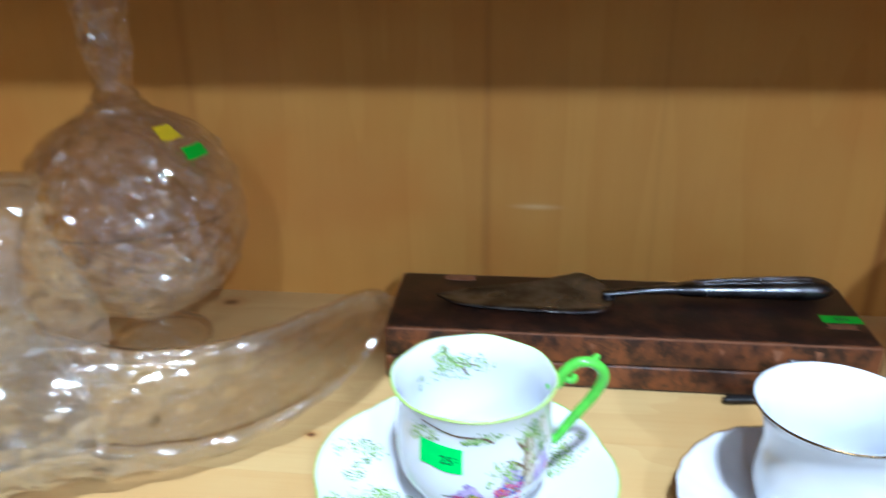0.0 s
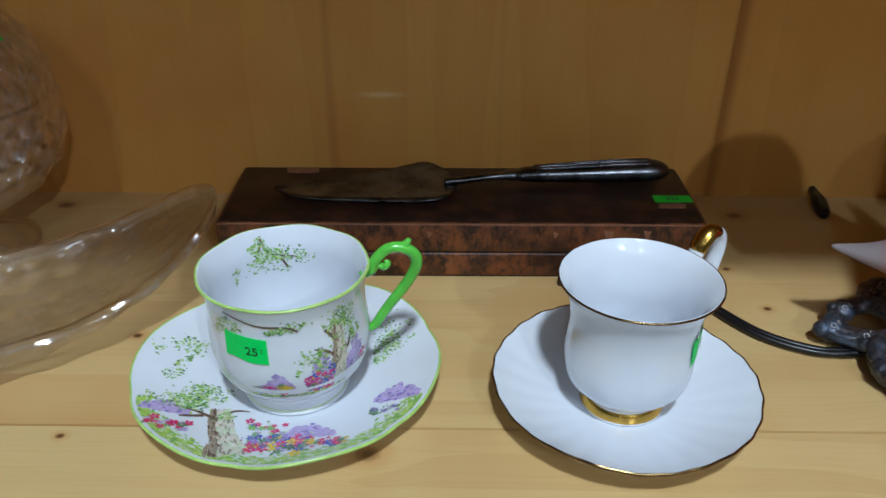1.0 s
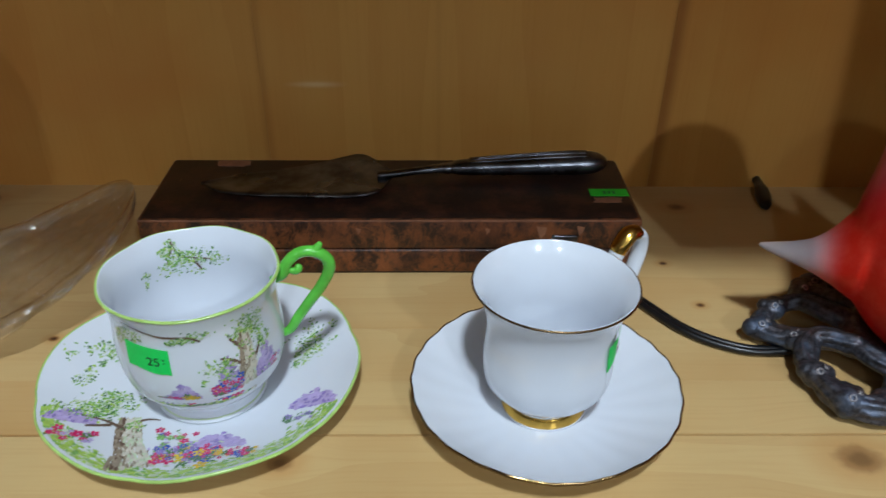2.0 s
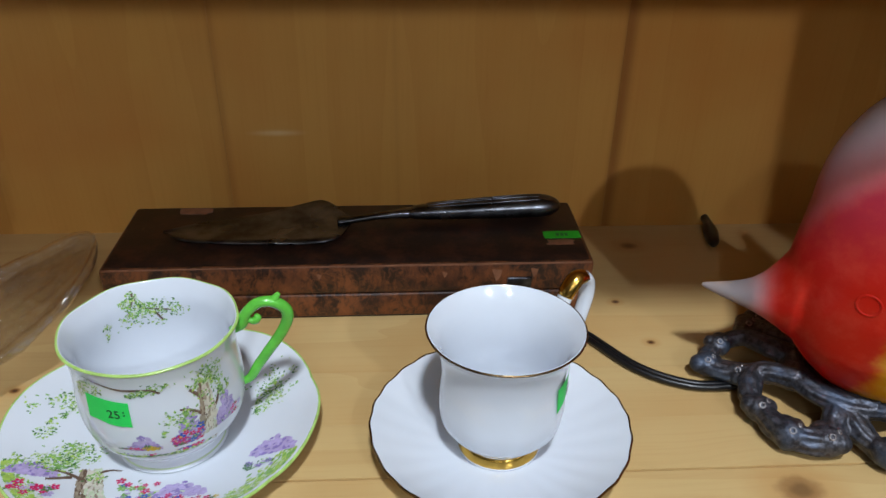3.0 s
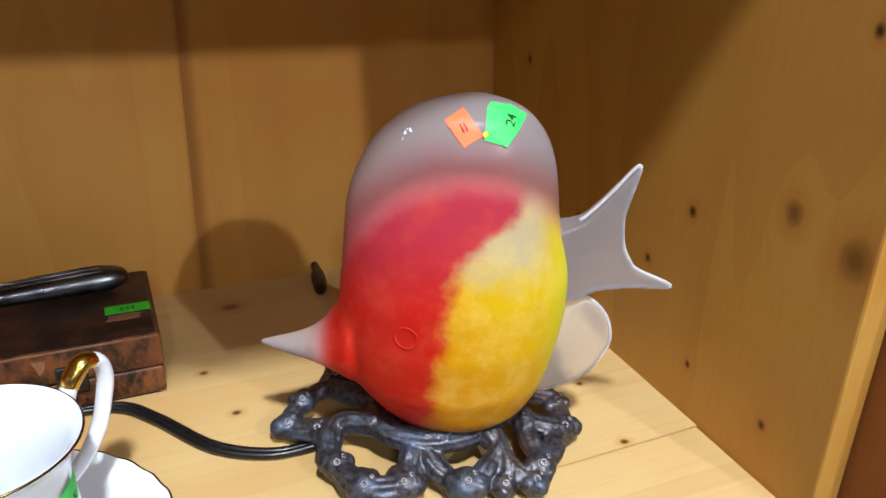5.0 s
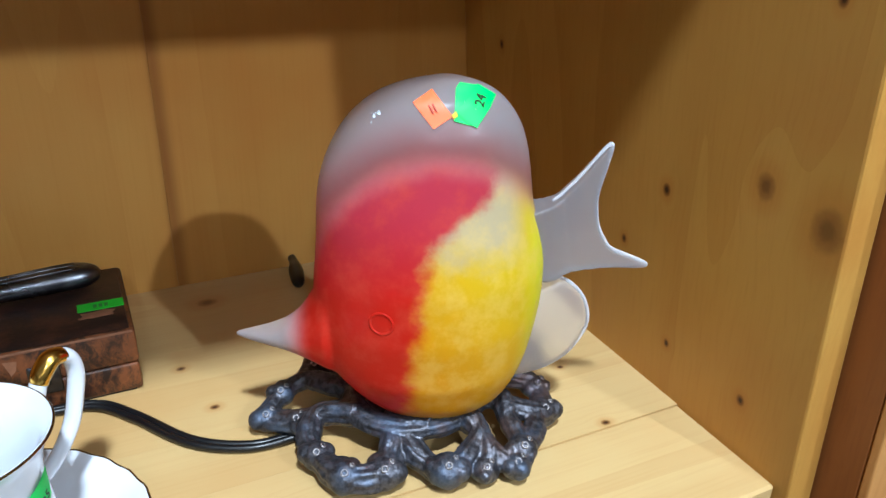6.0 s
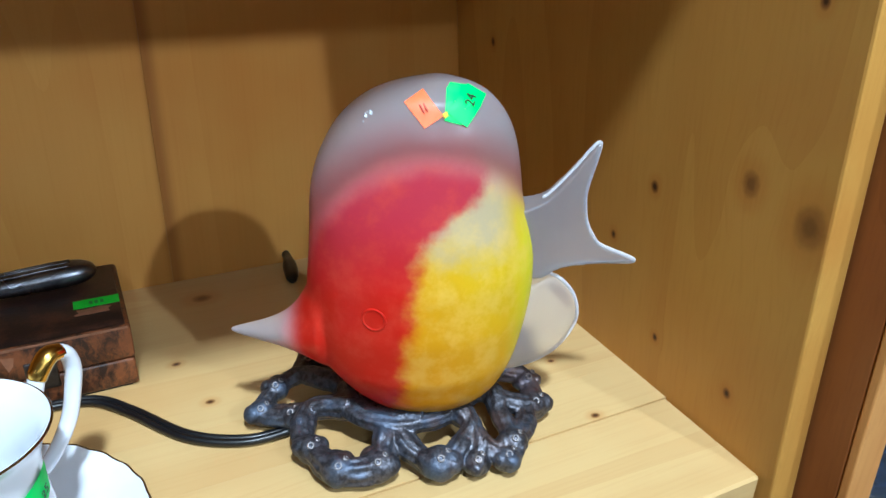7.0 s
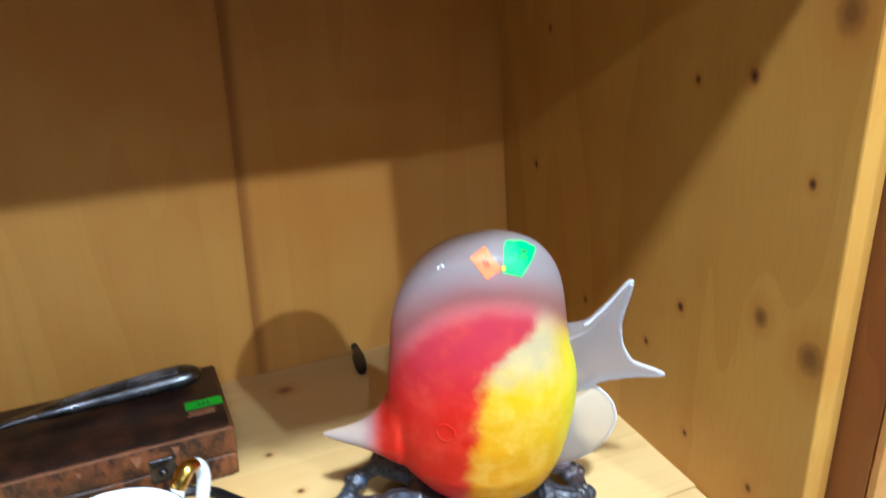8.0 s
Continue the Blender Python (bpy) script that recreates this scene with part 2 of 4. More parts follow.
def frosted(name, painted):
    """Sandblasted glass; painted: red in front and yellow behind, in the fish's own axes."""
    w = Net(name)
    p = w.local()
    xyz = w.node("ShaderNodeSeparateXYZ", Vector=p).outputs
    u, z = xyz[0], w.math("SUBTRACT", xyz[2], w.math("MULTIPLY", w.math("ABSOLUTE", xyz[1]), 0.45))
    wob = w.math("MULTIPLY", w.math("SUBTRACT", w.noise(p, 85.0, 4, 0.6), 0.5), 0.016)
    clear, pink = (0.82, 0.76, 0.80, 1), rgb(232, 142, 136)
    if not painted:
        c = w.mix(w.step(w.noise(p, 20.0, 3), 0.3, 0.7), (0.90, 0.91, 0.97, 1), (0.82, 0.82, 0.90, 1))
        trans = 0.86
    else:
        # top line of the colour: a dome over the middle of the body
        e1 = w.math("DIVIDE", w.math("SUBTRACT", u, 0.001), 0.071)
        e2 = w.math("DIVIDE", w.math("SUBTRACT", z, 0.070), 0.079)
        dome = w.math("ADD", w.math("MULTIPLY", e1, e1), w.math("MULTIPLY", e2, e2))
        dome = w.math("ADD", dome, w.math("MULTIPLY", wob, 9.0))
        cover = w.step(dome, 0.74, 1.30, 1.0, 0.0)
        # the front between red and yellow leans back as it rises
        high = w.step(z, 0.104, 0.138)
        front = w.math("ADD", w.math("ADD", w.math("MULTIPLY", z, 0.10), -0.0155), w.math("MULTIPLY", high, 0.026))
        side = w.step(w.math("SUBTRACT", w.math("ADD", u, wob), front), -0.006, 0.006)
        red = w.mix(w.step(z, 0.075, 0.135), rgb(206, 36, 24), rgb(188, 54, 72))
        yel = w.mix(w.step(w.math("ADD", z, w.math("MULTIPLY", u, 1.1)), 0.03, 0.15), rgb(226, 156, 20), rgb(222, 188, 30))
        yel = w.mix(w.step(u, 0.036, 0.052), yel, rgb(226, 220, 40))
        thin = w.math("MULTIPLY", w.step(w.math("ADD", z, w.math("MULTIPLY", wob, 1.6)), 0.092, 0.116), w.step(u, 0.044, 0.028))
        yel = w.mix(w.math("MULTIPLY", thin, 0.9), yel, rgb(192, 176, 146))
        cloudy = w.step(w.noise(p, 70.0, 4, 0.65), 0.4, 0.72, 0.0, 0.4)
        red = w.mix(cloudy, red, rgb(222, 84, 62))
        yel = w.mix(cloudy, yel, rgb(242, 206, 110))
        paint = w.mix(side, red, yel)
        blush = w.math("MULTIPLY", w.step(dome, 1.0, 1.8, 0.9, 0.0), w.step(u, -0.074, -0.056))
        c = w.mix(cover, w.mix(blush, clear, pink), paint)
        trans = w.step(cover, 0.0, 1.0, 0.80, 0.30)
    w.bump(w.noise(p, 900.0, 2), 0.06, 0.0003)
    return w.out(c, 0.36, Transmission_Weight=trans, IOR=1.06, Coat_Weight=0.25, Coat_Roughness=0.28)


M_FIN_EDGE = plain("frosted_edge", (0.82, 0.81, 0.86, 1), 0.4, 0.05, 80.0, Transmission_Weight=0.5, IOR=1.06)
M_FISH, M_FIN = frosted("painted_frosted_glass", True), frosted("frosted_glass", False)


# ---- building helpers ----
def part(name, bm, mats, parent=None, label="", smooth=True, m=None):
    me = bpy.data.meshes.new(name)
    bmesh.ops.recalc_face_normals(bm, faces=bm.faces)
    for f in bm.faces:
        f.smooth = smooth
    bm.to_mesh(me)
    bm.free()
    for mt in mats if isinstance(mats, (list, tuple)) else [mats]:
        me.materials.append(mt)
    ob = new(name, me)
    if parent is not None:
        ob.parent = parent
    if m is not None:
        ob.matrix_basis = m
    if label:
        ob["label"] = label
    return ob


def thing(name, label, category, m, group="", kind=""):
    ob = new(name)
    ob.empty_display_size = 0.02
    ob.matrix_basis = m
    return tagged(ob, label, category, group, kind)


def block(lo, hi, bevel=0.0, segs=2):
    bm = bmesh.new()
    bmesh.ops.create_cube(bm, size=1)
    for v in bm.verts:
        v.co = Vector([lo[i] + (v.co[i] + 0.5) * (hi[i] - lo[i]) for i in range(3)])
    if bevel:
        bmesh.ops.bevel(bm, geom=bm.edges[:], offset=bevel, segments=segs, affect="EDGES", profile=0.5)
    return bm


def grid_mesh(rows, closed_u=True, cap=False):
    """A bmesh from rings of points."""
    bm = bmesh.new()
    vs = [[bm.verts.new(p) for p in r] for r in rows]
    n = len(rows[0])
    for a, b in zip(vs, vs[1:]):
        for i in range(n if closed_u else n - 1):
            j = (i + 1) % n
            bm.faces.new((a[i], a[j], b[j], b[i]))
    if cap:
        bm.faces.new(vs[0]), bm.faces.new(vs[-1])
    return bm


def smooth_path(points, n):
    """A Catmull-Rom line through points of any size."""
    pts = [np.array(p, float) for p in points]
    pts = [2 * pts[0] - pts[1]] + pts + [2 * pts[-1] - pts[-2]]
    out = []
    for i in range(1, len(pts) - 2):
        a, b, c, d = pts[i - 1:i + 3]
        for k in range(n):
            t = k / n
            out.append(0.5 * (2 * b + (c - a) * t + (2 * a - 5 * b + 4 * c - d) * t * t + (3 * b - a - 3 * c + d) * t ** 3))
    out.append(pts[-2])
    return out


def lathe(profile, seg=96, wave=None, n=6, start=0.0, end=None):
    """A body turned about z from (r, z) points; wave(theta, r, z) gives the factor for r and a lift."""
    line = smooth_path(profile, n)
    rows = []
    for r, z in line:
        row = []
        for k in range(seg):
            a = 2 * math.pi * k / seg
            f, lift = wave(a, r, z) if wave else (1.0, 0.0)
            row.append((max(r, 1e-5) * f * math.cos(a), max(r, 1e-5) * f * math.sin(a), z + lift))
        rows.append(row)
    bm = grid_mesh(rows)
    bmesh.ops.remove_doubles(bm, verts=bm.verts[:], dist=2e-5)
    return bm


def tube(points, radius, n=6, seg=10, flat=1.0, up=(0, 0, 1)):
    """A tube through (x, y, z) points or, with radii of their own, (x, y, z, r) points."""
    line = smooth_path(points, n)
    rows = []
    for i, p in enumerate(line):
        d = Vector((line[min(i + 1, len(line) - 1)] - line[max(i - 1, 0)])[:3]).normalized()
        s = d.cross(Vector(up))
        s = s.normalized() if s.length > 1e-4 else Vector((1, 0, 0))
        t = s.cross(d).normalized()
        r = p[3] if len(p) > 3 else radius
        c = Vector(p[:3])
        rows.append([c + (s * math.cos(a) + t * math.sin(a) * flat) * r for a in (2 * math.pi * k / seg for k in range(seg))])
    return grid_mesh(rows, cap=True)


def joined(bms):
    """Several bmeshes as one."""
    out = bmesh.new()
    for b in bms:
        me = bpy.data.meshes.new("tmp")
        b.to_mesh(me)
        b.free()
        out.from_mesh(me)
        bpy.data.meshes.remove(me)
    return out


def ball(c, r, seg=12, squash=(1, 1, 1)):
    bm = bmesh.new()
    bmesh.ops.create_uvsphere(bm, u_segments=seg, v_segments=max(6, seg * 2 // 3), radius=r)
    for v in bm.verts:
        v.co = Vector(c) + Vector([v.co[i] * squash[i] for i in range(3)])
    return bm


def writing(text, size, mat, parent, m):
    data = bpy.data.curves.new("price_figures", "FONT")
    data.body, data.size, data.align_x, data.align_y, data.extrude = text, size, "CENTER", "CENTER", 0.00006
    data.materials.append(mat)
    ob = new("price_figures", data)
    ob.parent, ob.matrix_basis = parent, m
    return ob


def leaning(bm):
    """The cases stand a little out of true: their sides lean in as they rise."""
    for v in bm.verts:
        v.co.x -= 0.08 * v.co.z
    return bm


# ---- the bookcase ----
BACK, SIDE, FRONT, TOP = 0.607, 0.604, 0.278, 0.370
wall_back = thing("wall_back", "back of the bookcase in upright varnished pine boards", "bookcase back", pose(0, 0, 0), kind="structure")
x = -0.506
while x < SIDE - 0.005:
    hi = min(x + 0.290, SIDE + 0.018)
    part("plank", block((x + 0.00002, BACK, -0.03), (hi - 0.00002, BACK + 0.012, TOP + 0.05), 0.00025, 1), M_BACK, wall_back, smooth=False)
    x = hi
part("backing", block((-0.53, BACK + 0.0125, -0.03), (SIDE + 0.018, BACK + 0.02, TOP + 0.05)), M_BACK, wall_back, smooth=False)

shelf = thing("shelf", "varnished pine shelf board glued up from knotty strips", "shelf", pose(0, 0, 0), kind="structure")
for lo, hi in ((FRONT, 0.3502), (0.3502, 0.388), (0.388, 0.432), (0.432, 0.52), (0.52, BACK)):
    part("plank", block((-0.506, lo + 0.00003, -0.022), (SIDE, hi - 0.00003, 0), 0.0 if lo > FRONT else 0.0015, 1), M_SHELF, shelf, smooth=False)
shelf_above = thing("shelf_above", "underside of the pine shelf board above", "shelf", pose(0, 0, 0), kind="structure")
part("plank", block((-0.506, FRONT, TOP), (SIDE - 0.032, BACK, TOP + 0.022), 0.0015, 1), M_SHELF, shelf_above, smooth=False)
side_panel = thing("wall_side", "varnished knotty pine side panel of the bookcase", "bookcase side", pose(0, 0, 0), kind="structure")
part("panel", leaning(block((SIDE, FRONT - 0.0080, -1.1), (SIDE + 0.018, BACK, 0.9), 0.0015, 2)), M_SIDE, side_panel, smooth=False)
far_panel = thing("wall_far_side", "pine side panel at the far end of the bookcase", "bookcase side", pose(0, 0, 0), kind="structure")
part("panel", block((-0.524, FRONT - 0.004, -1.1), (-0.506, BACK, 0.9), 0.0015, 2), M_SIDE, far_panel, smooth=False)
plinth = thing("lower_case", "closed pine case under the shelf", "bookcase front", pose(0, 0, 0), kind="structure")
part("panel", block((-0.505, FRONT + 0.03, -1.1), (SIDE + 0.001, FRONT + 0.05, -0.023), 0.001, 1), M_SIDE, plinth, smooth=False)
upper = thing("upper_case", "closed pine case over the shelf above", "bookcase front", pose(0, 0, 0), kind="structure")
part("panel", block((-0.505, FRONT + 0.1, TOP + 0.023), (SIDE - 0.075, FRONT + 0.12, 0.9), 0.001, 1), M_SIDE, upper, smooth=False)

# the neighbouring bookcase, a little deeper
next_case = thing("next_bookcase", "neighbouring pine bookcase that stands a little further forward", "bookcase", pose(0, 0, 0), kind="structure")
part("panel", leaning(block((SIDE + 0.0195, 0.2492, -1.1), (SIDE + 0.0385, BACK, 0.9), 0.001, 2)), M_NEXT_SHADED, next_case, "side board in pine coloured darker for shade", smooth=False)
part("edging", leaning(block((SIDE + 0.0192, 0.244, -1.1), (SIDE + 0.039, 0.2490, 0.9), 0.001, 2)), M_NEXT, next_case, "pale pine front edge", smooth=False)
part("shelf_board", block((SIDE + 0.0392, 0.262, -0.05), (1.2, BACK - 0.02, -0.03), 0.0015, 2), M_NEXT, next_case, smooth=False)
part("back_board", block((SIDE + 0.0392, BACK - 0.018, -1.1), (1.2, BACK, 0.9)), M_NEXT, next_case, smooth=False)

# ---- the shop round about ----
room = (("floor", (-3.5, -4.0, -1.15), (3.5, 1.0, -1.1), CARPET), ("ceiling", (-3.5, -4.0, 1.6), (3.5, 1.0, 1.65), PLASTER),
        ("wall_north", (-3.5, 0.63, -1.1), (3.5, 0.7, 1.6), PLASTER), ("wall_south", (-3.5, -4.0, -1.1), (3.5, -3.95, 1.6), PLASTER),
        ("wall_west", (-3.5, -3.95, -1.1), (-3.45, 0.63, 1.6), PLASTER), ("wall_east", (3.45, -3.95, -1.1), (3.5, 0.63, 1.6), PLASTER))
for name, lo, hi, mt in room:
    tagged(part(name, block(lo, hi), mt, smooth=False), "plain painted surface of the shop", name.split("_")[0], kind="structure")
M_PANEL = Net("light_panel")
M_PANEL.put(M_PANEL.bsdf, "Emission Color", (0.86, 0.95, 1.0, 1))
M_PANEL.put(M_PANEL.bsdf, "Emission Strength", 13.0)
for px, py in ((-0.85, -2.35), (0.95, -2.35), (-2.4, -1.2), (2.4, -1.2), (-1.7, -3.3), (0.1, -3.3), (1.9, -3.3)):
    tagged(part("ceiling_light", block((px - 0.6, py - 0.022, 1.585), (px + 0.6, py + 0.022, 1.599), 0.003, 1), M_PANEL.mat, smooth=False),
           "long white ceiling light panel", "ceiling light", "ceiling lights", kind="structure")


# ---- teacups and saucers ----
def saucer_height(t, deep):
    """Height of a saucer's upper side at t, the share of its radius."""
    if t < 0.36:
        return 0.0042
    s = (t - 0.36) / 0.64
    return 0.0042 + deep * (0.45 * s + 0.55 * s * s)


def saucer(name, label, m, radius, deep, wave, edge_mat, flute):
    ob = thing(name, label, "saucer", m, "saucers")
    top = [(radius * t, saucer_height(t, deep)) for t in (0.0, 0.12, 0.24, 0.34, 0.42, 0.55, 0.7, 0.85, 0.95)]
    rim = [(radius * 0.988, saucer_height(0.988, deep) - 0.0001), (radius * 0.995, saucer_height(0.99, deep) - 0.0011)]
    low = [(radius * t, saucer_height(t, deep) - 0.0030) for t in (0.95, 0.8, 0.62)] + [(radius * 0.53, 0.0002), (radius * 0.49, 0.0002), (radius * 0.45, 0.0014), (0.0, 0.0014)]
    part("plate", lathe(top + rim + low, 120, wave, 4), PORCELAIN, ob)
    band = [(radius * 0.985, saucer_height(0.985, deep) + 0.00020), (radius * 0.990, saucer_height(0.99, deep) + 0.0003), (radius * 1.0, saucer_height(0.995, deep) - 0.0004),
            (radius * 0.999, saucer_height(0.99, deep) - 0.0012), (radius * 0.99, saucer_height(0.985, deep) - 0.0012), (radius * 0.985, saucer_height(0.985, deep) + 0.00020)]
    part("rim_line", lathe(band, 120, wave, 3), edge_mat, ob, flute)
    return ob


def cup_profile(outer, thick):
    """Outer line from the foot up to the lip, then the inner line down to the middle."""
    inner = [(max(r - thick, 0.0), z) for r, z in outer if z > 0.013]
    lip = outer[-1]
    inner = [(r, max(z, 0.0145)) for r, z in inner[:-1]][::-1]
    return [(0.0, 0.0025)] + outer + [(lip[0] - 0.0005, lip[1] + 0.0007), (lip[0] - 0.0013, lip[1] + 0.0004)] + inner + [(inner[-1][0] * 0.55, 0.0125), (0.0, 0.0122)]


def radius_at(outer, z):
    zs, rs = [p[1] for p in outer], [p[0] for p in outer]
    return float(np.interp(z, zs, rs))


def leaf(a, b, size, turn, slim=0.5, n=6):
    pts = []
    for k in range(n):
        q = 2 * math.pi * k / n
        u, v = size * math.cos(q), size * slim * math.sin(q)
        pts.append((a + u * math.cos(turn) - v * math.sin(turn), b + u * math.sin(turn) + v * math.cos(turn)))
    return pts


def stroke(points, widths):
    """Flat quads along a line, for trunks and twigs."""
    out = []
    line = smooth_path([(*p, w) for p, w in zip(points, widths)], 4)
    for p, q in zip(line, line[1:]):
        d = Vector((q[0] - p[0], q[1] - p[1]))
        nrm = Vector((-d.y, d.x)).normalized()
        out.append([(p[0] + nrm.x * p[2], p[1] + nrm.y * p[2]), (p[0] - nrm.x * p[2], p[1] - nrm.y * p[2]),
                    (q[0] - nrm.x * q[2], q[1] - nrm.y * q[2]), (q[0] + nrm.x * q[2], q[1] + nrm.y * q[2])])
    return out


def paint(name, c):
    return plain(name, c, 0.14, 0.12, 300.0, Coat_Weight=0.5)


PAINTS = [paint("leaf_green", rgb(132, 182, 100)), paint("deep_green", rgb(84, 128, 80)), paint("trunk_grey", rgb(160, 146, 128)), paint("twig_brown", rgb(112, 92, 80)),
          paint("lilac", rgb(190, 172, 220)), paint("violet", rgb(152, 132, 198)), paint("rose", rgb(216, 44, 104)), paint("cobalt", rgb(58, 88, 186)),
          paint("yellow", rgb(232, 196, 60)), paint("meadow", rgb(172, 206, 98)), paint("pale_sage", rgb(204, 218, 186)), paint("bark_cream", rgb(216, 208, 194))]
LEAF, DEEP, TRUNK, TWIG, LILAC, VIOLET, ROSE, BLUE, GOLDY, MEADOW, SAGE, CREAM = range(12)


def foliage(rnd, cx, cy, w, h, count, size, out):
    """A spray of small leaves, in clumps that thin out at the edge."""
    count = int(count * 1.7)
    clumps = [(rnd.gauss(cx, w * 0.5), rnd.gauss(cy, h * 0.45)) for _ in range(max(3, count // 12))]
    for i in range(count):
        bx, by = rnd.choice(clumps)
        a, b = rnd.gauss(bx, w * 0.21), rnd.gauss(by, h * 0.21)
        out.append((leaf(a, b, size * rnd.uniform(0.3, 0.78), rnd.uniform(0, 6.3), rnd.uniform(0.4, 0.7), 5), rnd.choice((LEAF, LEAF, MEADOW, DEEP, SAGE))))


def bark(rnd, points, widths, count, out):
    """A painted trunk: long dabs of grey, brown and cream along its line."""
    line = smooth_path([(*p, w) for p, w in zip(points, widths)], 8)
    for i in range(count):
        k = rnd.randrange(len(line) - 1)
        p, q = line[k], line[k + 1]
        d = math.atan2(q[1] - p[1], q[0] - p[0])
        off = rnd.uniform(-1, 1)
        kind = rnd.choice((TRUNK, CREAM, CREAM, SAGE, CREAM)) if off < 0.4 else rnd.choice((TWIG, TRUNK, TRUNK))
        out.append((leaf(p[0] - off * p[2] * math.sin(d), p[1] + off * p[2] * math.cos(d), 0.0021 * rnd.uniform(0.6, 1.5), d + rnd.gauss(0, 0.15), 0.28, 6), kind))


def bed(rnd, a0, a1, b, spread, count, size, out, kinds=(ROSE, BLUE, ROSE, GOLDY, DEEP, VIOLET)):
    """A flower bed: small blooms of four or five petals over soft green dabs."""
    for i in range(count // 2):
        out.append((leaf(rnd.uniform(a0, a1), b + rnd.gauss(0, spread * 1.1), size * 0.9, rnd.uniform(0, 6.3), 0.45, 5), rnd.choice((SAGE, LEAF, DEEP, LILAC))))
    for i in range(int(count * 0.42)):
        a, v, kind, turn = rnd.uniform(a0, a1), b + rnd.gauss(0, spread), rnd.choice(kinds), rnd.uniform(0, 6.3)
        r = size * rnd.uniform(0.5, 1.05)
        for j in range(5):
            q = turn + j * 1.2566
            out.append((leaf(a + r * math.cos(q), v + r * math.sin(q), r * 0.8, q, 0.7, 6), kind))
        if kind in (BLUE, ROSE):
            out.append((leaf(a, v, r * 0.45, turn, 1.0, 6), GOLDY if kind == BLUE else LILAC))


def haze(rnd, a0, a1, b, h, out):
    """Soft lilac bushes in the distance: many small overlapping dabs."""
    for i in range(230):
        a = rnd.uniform(a0, a1)
        top = h * (0.25 + 0.75 * math.sin(math.pi * (a - a0) / (a1 - a0)) * rnd.uniform(0.4, 1.0))
        out.append((leaf(a, b + top * rnd.random(), 0.0017 * rnd.uniform(0.5, 1.3), rnd.uniform(0, 3), 0.7, 6), rnd.choice((LILAC, LILAC, LILAC, VIOLET))))


def raised(blobs):
    """Gives each dab a height of its own, so that none share a plane."""
    return [(o, k, 0.00010 + 0.00012 * i / max(1, len(blobs))) for i, (o, k) in enumerate(blobs)]


def lay(name, blobs, where, parent, label):
    bm = bmesh.new()
    for outline, k, lift in raised(blobs):
        f = bm.faces.new([bm.verts.new(where(a, b, lift)) for a, b in outline])
        f.material_index = k
    return part(name, bm, PAINTS, parent, label)


def sticker_on(parent, where, a0, a1, b0, b1, mat, skew=0.0, lift=0.0003, ragged=0.0, n=10):
    """A paper label bent onto a surface."""
    rows = []
    for i in range(n + 1):
        t = i / n
        a = a0 + (a1 - a0) * t
        rag = ragged * math.sin(7.3 * t) if 0 < t < 1 else 0.0
        rows.append([where(a + skew * 0.0, b0 + skew * t + rag, lift), where(a, b1 + skew * t, lift)])
    bm = grid_mesh(rows, closed_u=False)
    return part("price_sticker", bm, mat, parent, "bright green paper price sticker")


# cup and saucer with the painted garden
GX, GY = 0.0840, 0.3775
GREEN_R = 0.0808
OVAL = Matrix.Diagonal((1.0, 0.95, 1.0, 1.0))


def wave_green(a, r, z):
    s = min(1.0, r / GREEN_R)
    f = abs(math.cos(3.0 * a + 0.5))
    return 1.0 - 0.020 * s ** 3 * (1 - f) ** 2, 0.0012 * s ** 4 * math.cos(6 * a + 1.0)


GREEN_DEEP = 0.0135
gs = saucer("saucer", "white porcelain saucer painted with a garden and a lime green edge", pose(0.0790, 0.3830, 0.0002) @ OVAL, GREEN_R, GREEN_DEEP, wave_green, LIME_EDGE, "lime green painted edge")


def on_saucer(a, b, lift):
    """(a, b): metres across and deep on the saucer seen from above."""
    r, th = math.hypot(a, b), math.atan2(b, a)
    f, up = wave_green(th, r, 0)
    return (a * f, b * f, saucer_height(r / GREEN_R, GREEN_DEEP) + up + lift + 0.00015)


rs = random.Random(4)
blobs = []
# meadow along the near edge
for i in range(1700):
    th = math.radians(rs.uniform(204, 338))
    edge = 0.0775 - abs(rs.gauss(0, 0.0036))
    blobs.append((leaf(edge * math.cos(th), edge * math.sin(th), 0.0018 * rs.uniform(0.5, 1.1), th + 1.57, 0.4), rs.choice((MEADOW, MEADOW, LEAF, SAGE))))
haze(rs, -0.066, -0.044, -0.038, 0.010, blobs), haze(rs, 0.004, 0.030, -0.052, 0.012, blobs), haze(rs, 0.048, 0.070, -0.027, 0.014, blobs)
bark(rs, [(-0.017, -0.069), (-0.021, -0.056), (-0.026, -0.043), (-0.029, -0.030)], [0.0105, 0.0066, 0.0056, 0.0050], 620, blobs)
for line in ([(-0.028, -0.040), (-0.040, -0.034), (-0.052, -0.032)], [(-0.028, -0.034), (-0.021, -0.030), (-0.015, -0.030)], [(-0.036, -0.037), (-0.047, -0.040)]):
    for q in stroke(line, [0.0012, 0.0008, 0.0004][:len(line)]):
        blobs.append((q, TWIG))
foliage(rs, -0.051, -0.027, 0.016, 0.010, 190, 0.0016, blobs), foliage(rs, -0.038, -0.016, 0.012, 0.008, 110, 0.0016, blobs), foliage(rs, -0.024, -0.034, 0.006, 0.006, 40, 0.0014, blobs)
foliage(rs, -0.055, 0.018, 0.010, 0.012, 80, 0.0016, blobs), foliage(rs, -0.060, -0.004, 0.006, 0.010, 40, 0.0015, blobs)
foliage(rs, 0.052, 0.026, 0.013, 0.016, 130, 0.0016, blobs), foliage(rs, 0.046, 0.012, 0.005, 0.008, 40, 0.0014, blobs)
